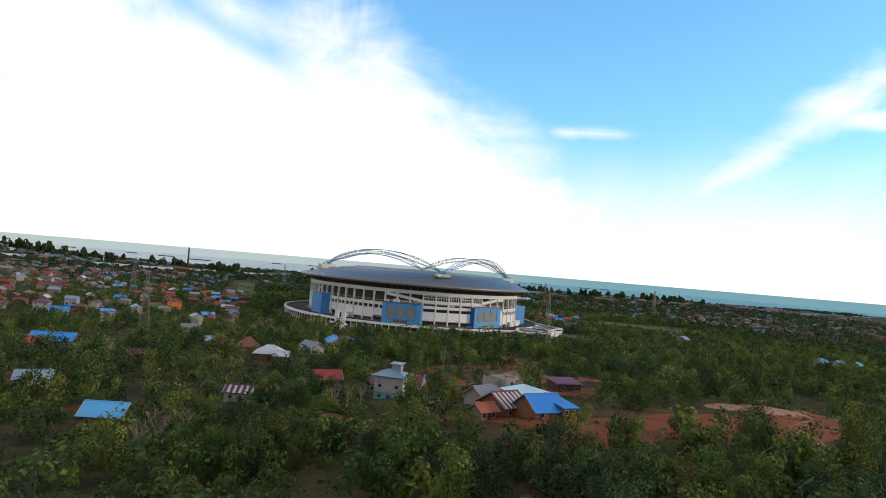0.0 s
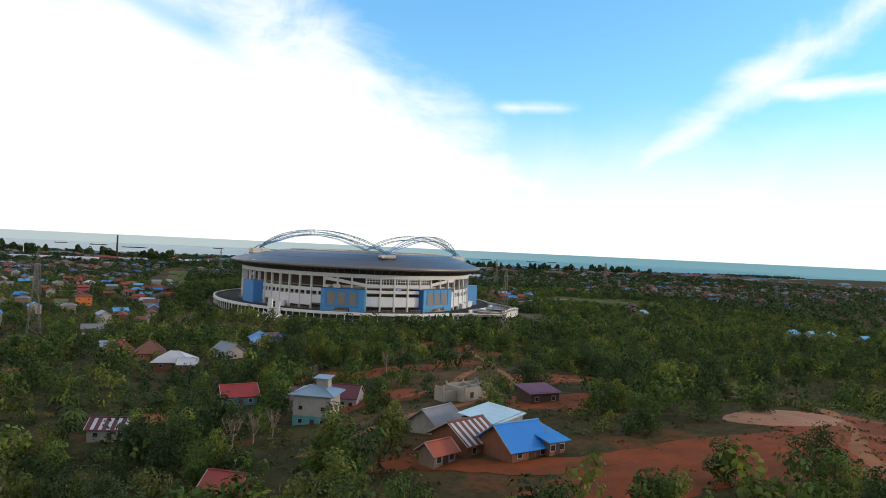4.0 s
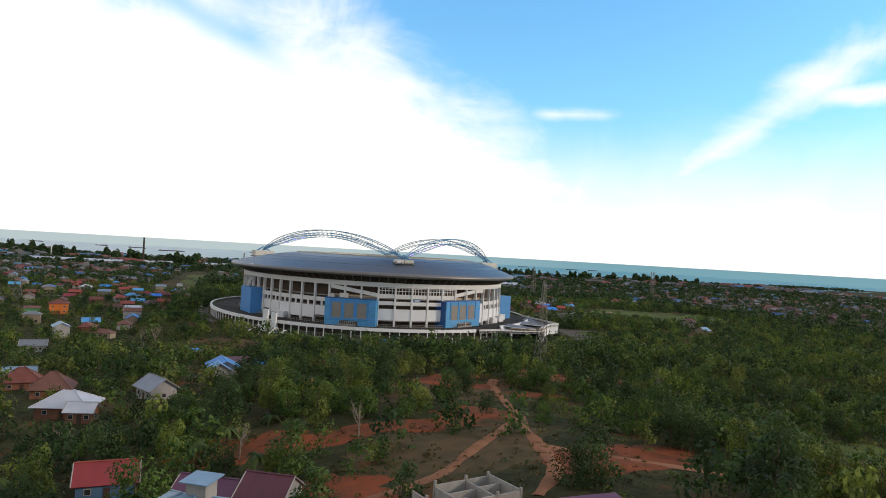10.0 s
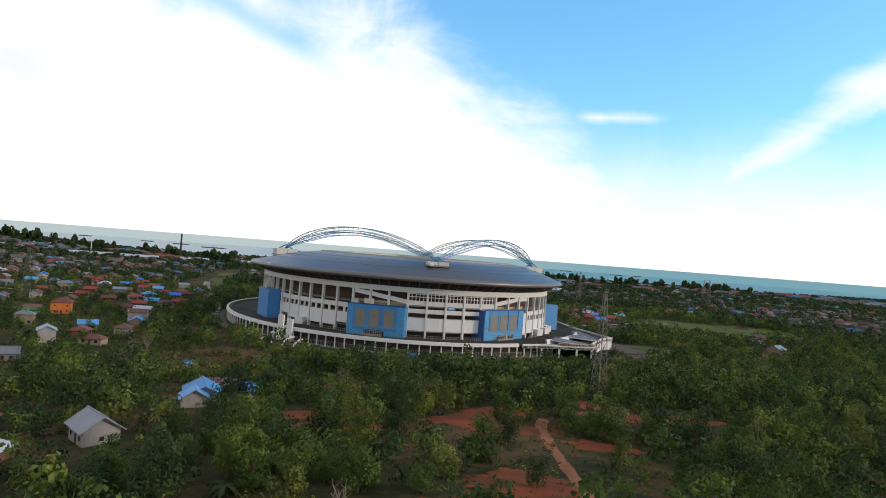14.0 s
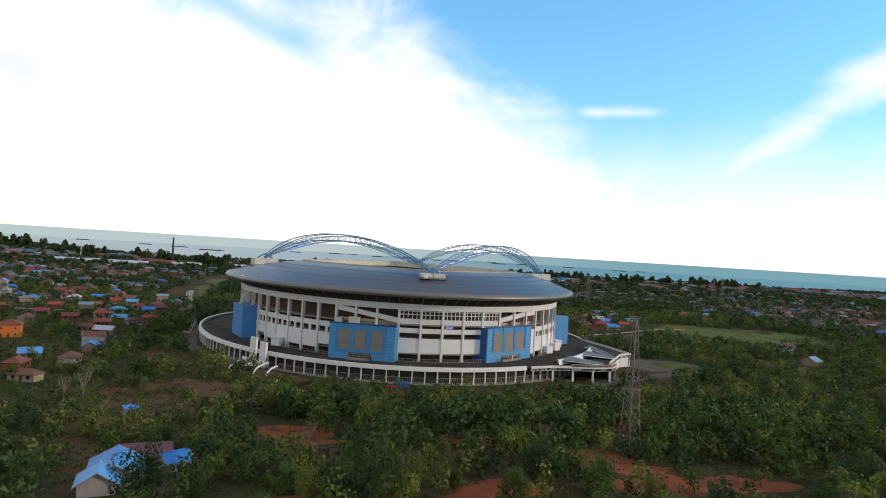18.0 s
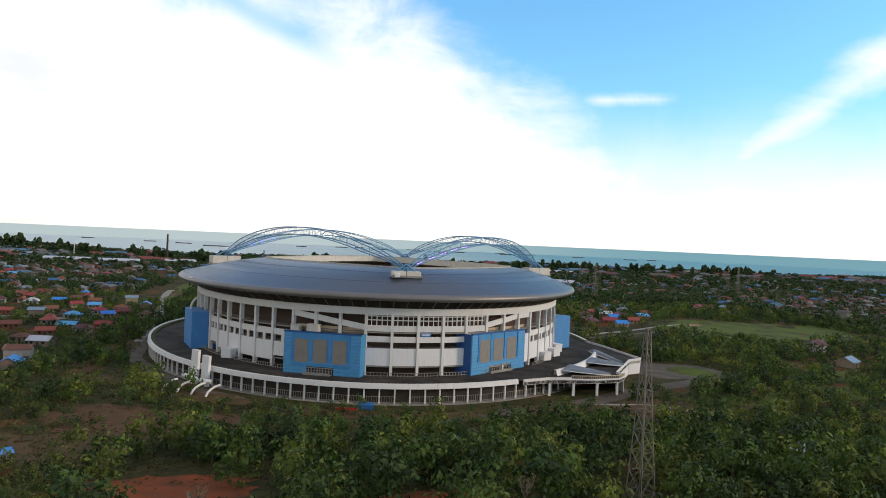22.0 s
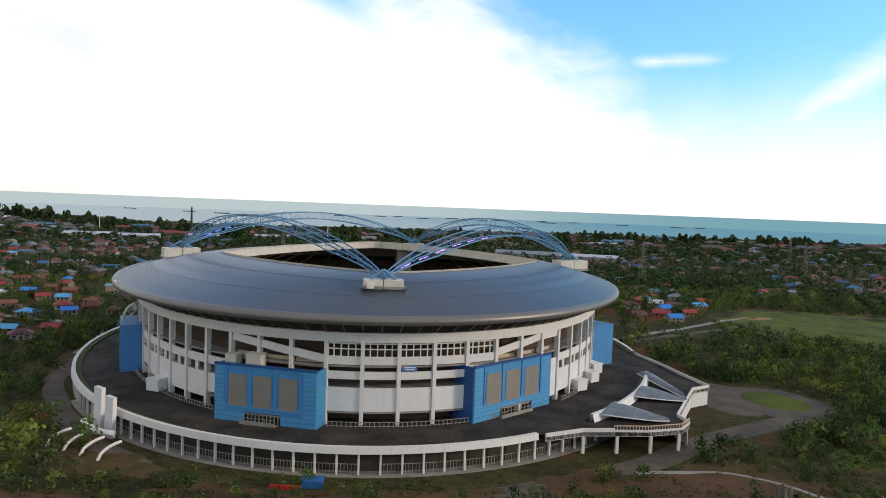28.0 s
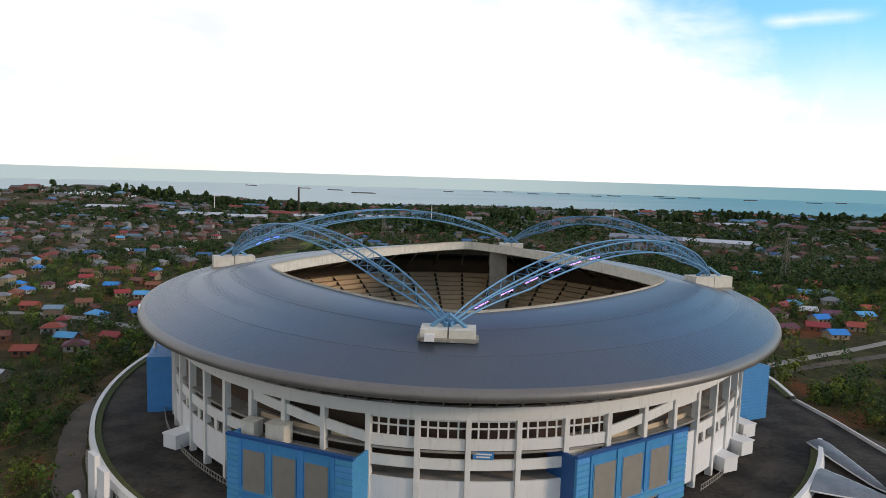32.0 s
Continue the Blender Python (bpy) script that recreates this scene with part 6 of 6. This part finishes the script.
BARE_SPOTS = [(-44, -236, 9), (-62, -218, 9), (-5, -245, 8), (-60, -203, 14), (-47, -220, 12), (-54, -229, 10), (-57, -214, 12), (-3, -222, 10), (-7, -234, 8), (24, -250, 11), (30, -262, 11), (44, -260, 11), (58, -257, 9), (14, -264, 9), (24, -272, 9), (-11, -269, 9), (44, -270, 8), (60, -266, 7), (-52, -462, 12), (-36, -466, 13), (-18, -466, 13), (0, -464, 13), (-8, -446, 12), (8, -444, 13), (18, -446, 12), (-70, -149, 22), (-86, -144, 10), (-54, -156, 10), (98, -139, 14), (90, -154, 9), (150, -68, 22), (134, -64, 18), (2, -441, 15), (-22, -474, 13), (2, -472, 13), (-44, -474, 10), (-60, -290, 7), (-48, -290, 7), (-36, -290, 6), (-22, -291, 7), (-10, -291, 7), (4, -302, 7), (-27, -338, 9), (-16, -376, 15), (-24, -332, 12), (-70, -348, 12), (-48, -344, 11), (-6, -374, 12), (-58, -276, 9), (-22, -279, 9), (20.308, -239.6, 10), (-58.821, -195.94, 11), (49.38, -258.57, 8), (-68, -380, 12), (-64.381, -151.45, 14), (-93.675, -135.5, 12), (-32, -412, 14), (-42, -365, 14), (130.99, -92.125, 22), (294.78, 94.185, 58), (187.68, -111.45, 14), (60, -372, 10), (-30, -300, 12), (222.99, -238.93, 24), (-95.32, -169.25, 14), (84.795, -136.68, 15), (-58, -462, 15), (-32, -464, 16), (-6, -462, 18), (18, -458, 14), (-80, -455, 10), (-62, -405, 10), (-80, -408, 8), (-45, -378, 9), (-82, -370, 7), (223.54, -54.169, 18)]


def open_ground(x, y):
    """0 where trees stand thick, 1 where none may stand."""
    if in_stadium(x, y, 15.5):
        return 1.0
    for cx, cy, r in CLEAR:
        if (x - cx) ** 2 + (y - cy) ** 2 < (r + 1.8) ** 2:
            return 1.0
    for (ax, ay), (bx, by), w in TRACKS:
        t = max(0, min(1, ((x - ax) * (bx - ax) + (y - ay) * (by - ay)) / ((bx - ax) ** 2 + (by - ay) ** 2)))
        if math.hypot(x - ax - t * (bx - ax), y - ay - t * (by - ay)) < w * 0.62:
            return 1.0
    for cx, cy, r in BARE_SPOTS:
        q = math.hypot(x - cx, y - cy) / r
        if q < 1:
            return 0.985 if q < 0.75 else 0.7
    return 0.12


rv = random.Random(5)
hero_spots, mid_spots = [], []
for gy_ in np.arange(-580, -132, 5.7):
    for gx_ in np.arange(-250, 330, 5.7):
        x, y = gx_ + rv.uniform(-2.8, 2.8), gy_ + rv.uniform(-2.8, 2.8)
        o = open_ground(x, y)
        dens = 0.58 + 0.75 * noise.noise((x / 34, y / 34, 1.5))
        if x > 60 and -330 < y < -170:
            dens += 0.25
        if y < -462:
            dens += 0.3
        if -70 < x < 115 and -240 < y < -172:
            dens += 0.3
        if -115 < x < -25 and -400 < y < -285:
            dens += 0.22
        if 30 < x < 200 and -470 < y < -340:
            dens -= 0.42
        if x < -90 and y > -250:
            dens -= 0.15
        if rv.random() > (1 - o) * dens:
            continue
        line = -122 + (y + 588) * 0.36
        near_path = -540 < y < -262 and abs(x - line - 22) < 92
        (hero_spots if near_path else mid_spots).append((x, y))
rv.shuffle(hero_spots)
for x, y in hero_spots[:390]:
    plant(HERO, x, y, rv.uniform(0.62, 1.32), rv)
mid_spots += hero_spots[390:]
for x, y, s, m in ((-56.6, -350.5, 0.95, BARE[1]), (-141, -441, 1.2, BARE[0]), (-137, -436, 1.1, BARE[0]), (-144, -446, 1.0, BARE[0]), (-99, -412, 0.9, BARE[1]), (-95, -408, 0.8, BARE[0]), (-103, -414, 1.0, BARE[0]), (-79, -352, 0.9, BARE[1]), (-30, -268, 1.0, BARE[0]), (-118, -160, 1.1, BARE[0]), (-122, -166, 1.0, BARE[0]), (-176, -318, 1.2, BARE[1]), (-186, -322, 1.0, BARE[1]), (-74, -300, 0.8, BARE[0]), (12, -232, 0.9, BARE[0]), (-48, -232, 0.9, BARE[0]), (58, -282, 1.0, BARE[0]), (-110, -345, 0.9, BARE[1])):
    plant([m], x, y, s, rv)
for k in range(46):
    x, y = rv.uniform(-150, -70), rv.uniform(-455, -330)
    if open_ground(x, y) < 0.5:
        plant(PALMS, x, y, rv.uniform(0.8, 1.25), rv)

rng = np.random.default_rng(77)


def wood(name, label, spots, leaves, count, size, hgt, rad):
    """Many trees too far off to tell apart, one object for each kind of leaf."""
    groups = [[] for _ in leaves]
    crowns = [crown_cards(8.0, 4.0, count, size, rng, 9, 0.9, 0.2)[0] for _ in range(14)]
    trunks = Geo()
    for x, y in spots:
        k = rng.integers(len(leaves))
        h = rng.uniform(*hgt) * (0.72 if x < -130 and -150 < y < 700 else 1.0)
        if -168 < y < -125 and abs(x) < 140:
            h *= 0.5 + 0.3 * min(1, (-125 - y) / 43)
        elif -240 < y <= -168 and -70 < x < 115:
            h = 4.0 + h * 0.85
        r = rng.uniform(*rad) * h / 8
        z = ground_z(x, y)
        a = rng.uniform(0, 2 * math.pi)
        ca, sa = math.cos(a) * r / 4.0, math.sin(a) * r / 4.0
        q = crowns[rng.integers(14)] @ np.array([[ca, sa, 0], [-sa, ca, 0], [0, 0, h / 8.0]])
        groups[k].append(q + np.array([x, y, z - 0.3]))
        if y < -100:
            trunks.tube([(x, y, z - 0.3), (x + 0.2, y, z + h * 0.6)], 0.13, 3, 0.05)
    for lf, gq in zip(leaves, groups):
        if gq:
            tagged(new(name, quads_mesh(name, np.concatenate(gq), M[lf])), label, "trees", kind="stuff")
    if trunks.v:
        tagged(new(name + "_trunks", trunks.mesh(name, M["bark"])), "thin trunks among the scrub wood", "trees", kind="stuff")


wood("scrub_wood", "dense green scrub wood round the stadium", mid_spots, ["leaf_a", "leaf_b", "leaf_c"], 200, 0.46, (4.4, 10.5), (3.0, 4.3))
far_spots, shore = [], []
for k in range(24000):
    x, y = (rv.uniform(-300, 420), rv.uniform(-135, 420)) if k % 3 == 0 else (rv.uniform(-900, 1300), rv.uniform(-140, 1500))
    if y > coast(x) - 25 or in_stadium(x, y, 19) or (-172 < x < -132 and 190 < y < 640):
        continue
    if math.hypot((x - 300) / 84, (y - 85) / 64) < 1:
        continue
    if in_town(x, y) > 0.3 and rv.random() < (0.16 if y < 400 else 0.08):
        continue
    if any((x - cx) ** 2 + (y - cy) ** 2 < r * r for cx, cy, r in CLEAR):
        continue
    if y < 120 and open_ground(x, y) > 0.9:
        continue
    if math.hypot(x, y) > 500 and rv.random() < 0.2:
        continue
    if 128 < x < 215 and 18 < y < 130 and rv.random() < 0.7:
        continue
    far_spots.append((x, y))
close = [p for p in far_spots if p[1] < 260 and abs(p[0]) < 400]
close = [p for k, p in enumerate(close) if k % 5]
wood("near_wood", "trees and shrubs beside the stadium and between the houses", close, ["leaf_a", "leaf_b", "leaf_c"], 120, 0.6, (4.5, 9.5), (3.4, 4.6))
wood("far_wood", "trees between the houses and towards the coast", [p for p in far_spots if not (p[1] < 260 and abs(p[0]) < 400)], ["leaf_c", "leaf_c"], 44, 1.15, (6.0, 11.0), (3.6, 4.8))
for cx, cy, n, w in ((-210, 950, 16, 40), (-8, 960, 12, 26), (102, 980, 18, 46), (250, 1100, 8, 40), (-330, 1080, 10, 40), (430, 1080, 10, 50), (640, 1250, 26, 80), (900, 1280, 20, 120), (-500, 1150, 12, 80), (1150, 1350, 26, 160), (-700, 1250, 20, 140), (-20, 700, 8, 30)):
    shore += [(cx + rv.gauss(0, w * 0.5), cy + rv.gauss(0, 18)) for _ in range(n)]
wood("shore_trees", "tall dark trees along the shore", shore, ["leaf_c"], 110, 1.9, (18.0, 29.0), (2.0, 2.8))
belt = [(x + rv.uniform(-5, 5), coast(x) - rv.uniform(15, 130)) for x in np.arange(-1400, 2200, 3.0)]
belt += [(rv.uniform(-800, 1300), rv.uniform(650, 1400)) for _ in range(1500)]
wood("coast_belt", "low dark belt of trees towards the shore", belt, ["leaf_c"], 34, 1.9, (7.0, 11.5), (5.0, 7.0))
bushes = []
ROADS = [((150, -86), (128, -95)), ((128, -95), (100, -108)), ((100, -108), (75, -124)), ((75, -124), (51, -134)), ((51, -134), (8, -146)), ((138, -50), (124, 0)), ((84, -129), (109, -147)), ((-102, -22), (-97, -53)), ((-97, -53), (-84, -82)), ((-84, -82), (-50, -122))]


def off_road(x, y, w):
    for (ax, ay), (bx, by) in ROADS:
        t = max(0, min(1, ((x - ax) * (bx - ax) + (y - ay) * (by - ay)) / ((bx - ax) ** 2 + (by - ay) ** 2)))
        if math.hypot(x - ax - t * (bx - ax), y - ay - t * (by - ay)) < w:
            return False
    return math.hypot(x - 146, y + 68) > 22


verge = []
while len(verge) < 1500:
    x, y = rv.choice(((rv.uniform(40, 190), rv.uniform(-190, -105)), (rv.uniform(-150, -60), rv.uniform(-170, -20)), (rv.uniform(-60, 60), rv.uniform(-185, -147)), (rv.uniform(118, 200), rv.uniform(-110, -10))))
    if in_stadium(x, y, 16) or not off_road(x, y, 6.0) or noise.noise((x / 16, y / 16, 2.2)) < -0.12 or (open_ground(x, y) > 0.9 and rv.random() < 0.85):
        continue
    verge.append((x, y))
for _ in range(21000):
    x, y = rv.uniform(-240, 300), rv.uniform(-580, 60)
    if in_stadium(x, y, 15) or any((x - cx) ** 2 + (y - cy) ** 2 < (r * 0.9) ** 2 for cx, cy, r in CLEAR):
        continue
    o = open_ground(x, y)
    if rv.random() < o * 0.93:
        continue
    bushes.append((x, y))
qs = [[], [], []]
for x, y in bushes:
    s = rv.uniform(0.5, 1.3)
    qs[rv.randrange(3)].append(cards(17, (x, y, ground_z(x, y) + 0.35 * s), (1.1 * s, 1.1 * s, 0.7 * s), 0.27, rng, 0.6))
for x, y in verge:
    s = rv.uniform(0.7, 1.9)
    qs[rv.randrange(3)].append(cards(30, (x, y, ground_z(x, y) + 0.5 * s), (1.1 * s, 1.1 * s, 0.85 * s), 0.29, rng, 0.6))
for lf, q in zip(("leaf_a", "leaf_b", "leaf_c"), qs):
    tagged(new("undergrowth", quads_mesh("undergrowth", np.concatenate(q), M[lf])), "low bushes and weeds between the trees", "bushes", kind="stuff")

tufts = []
while len(tufts) < 10000:
    x, y = (rv.uniform(-130, 130), rv.uniform(-470, -135)) if len(tufts) % 4 else (rv.uniform(-140, 190), rv.uniform(-190, -20))
    if in_stadium(x, y, 15) or any((x - cx) ** 2 + (y - cy) ** 2 < (r * 0.8) ** 2 for cx, cy, r in CLEAR):
        continue
    if not off_road(x, y, 4.5) or noise.noise((x / 9, y / 9, 7.7)) < -0.05 or math.hypot((x - 2) / 13, (y + 440) / 8) < 1:
        continue
    s = rv.uniform(0.5, 1.2)
    tufts.append(cards(5, (x, y, ground_z(x, y) + 0.12 * s), (0.8 * s, 0.8 * s, 0.25 * s), 0.32, rng, 0.5))
tagged(new("grass_tufts", quads_mesh("grass_tufts", np.concatenate(tufts), M["tuft"])), "dry brown grass tufts on open ground", "grass", kind="stuff")
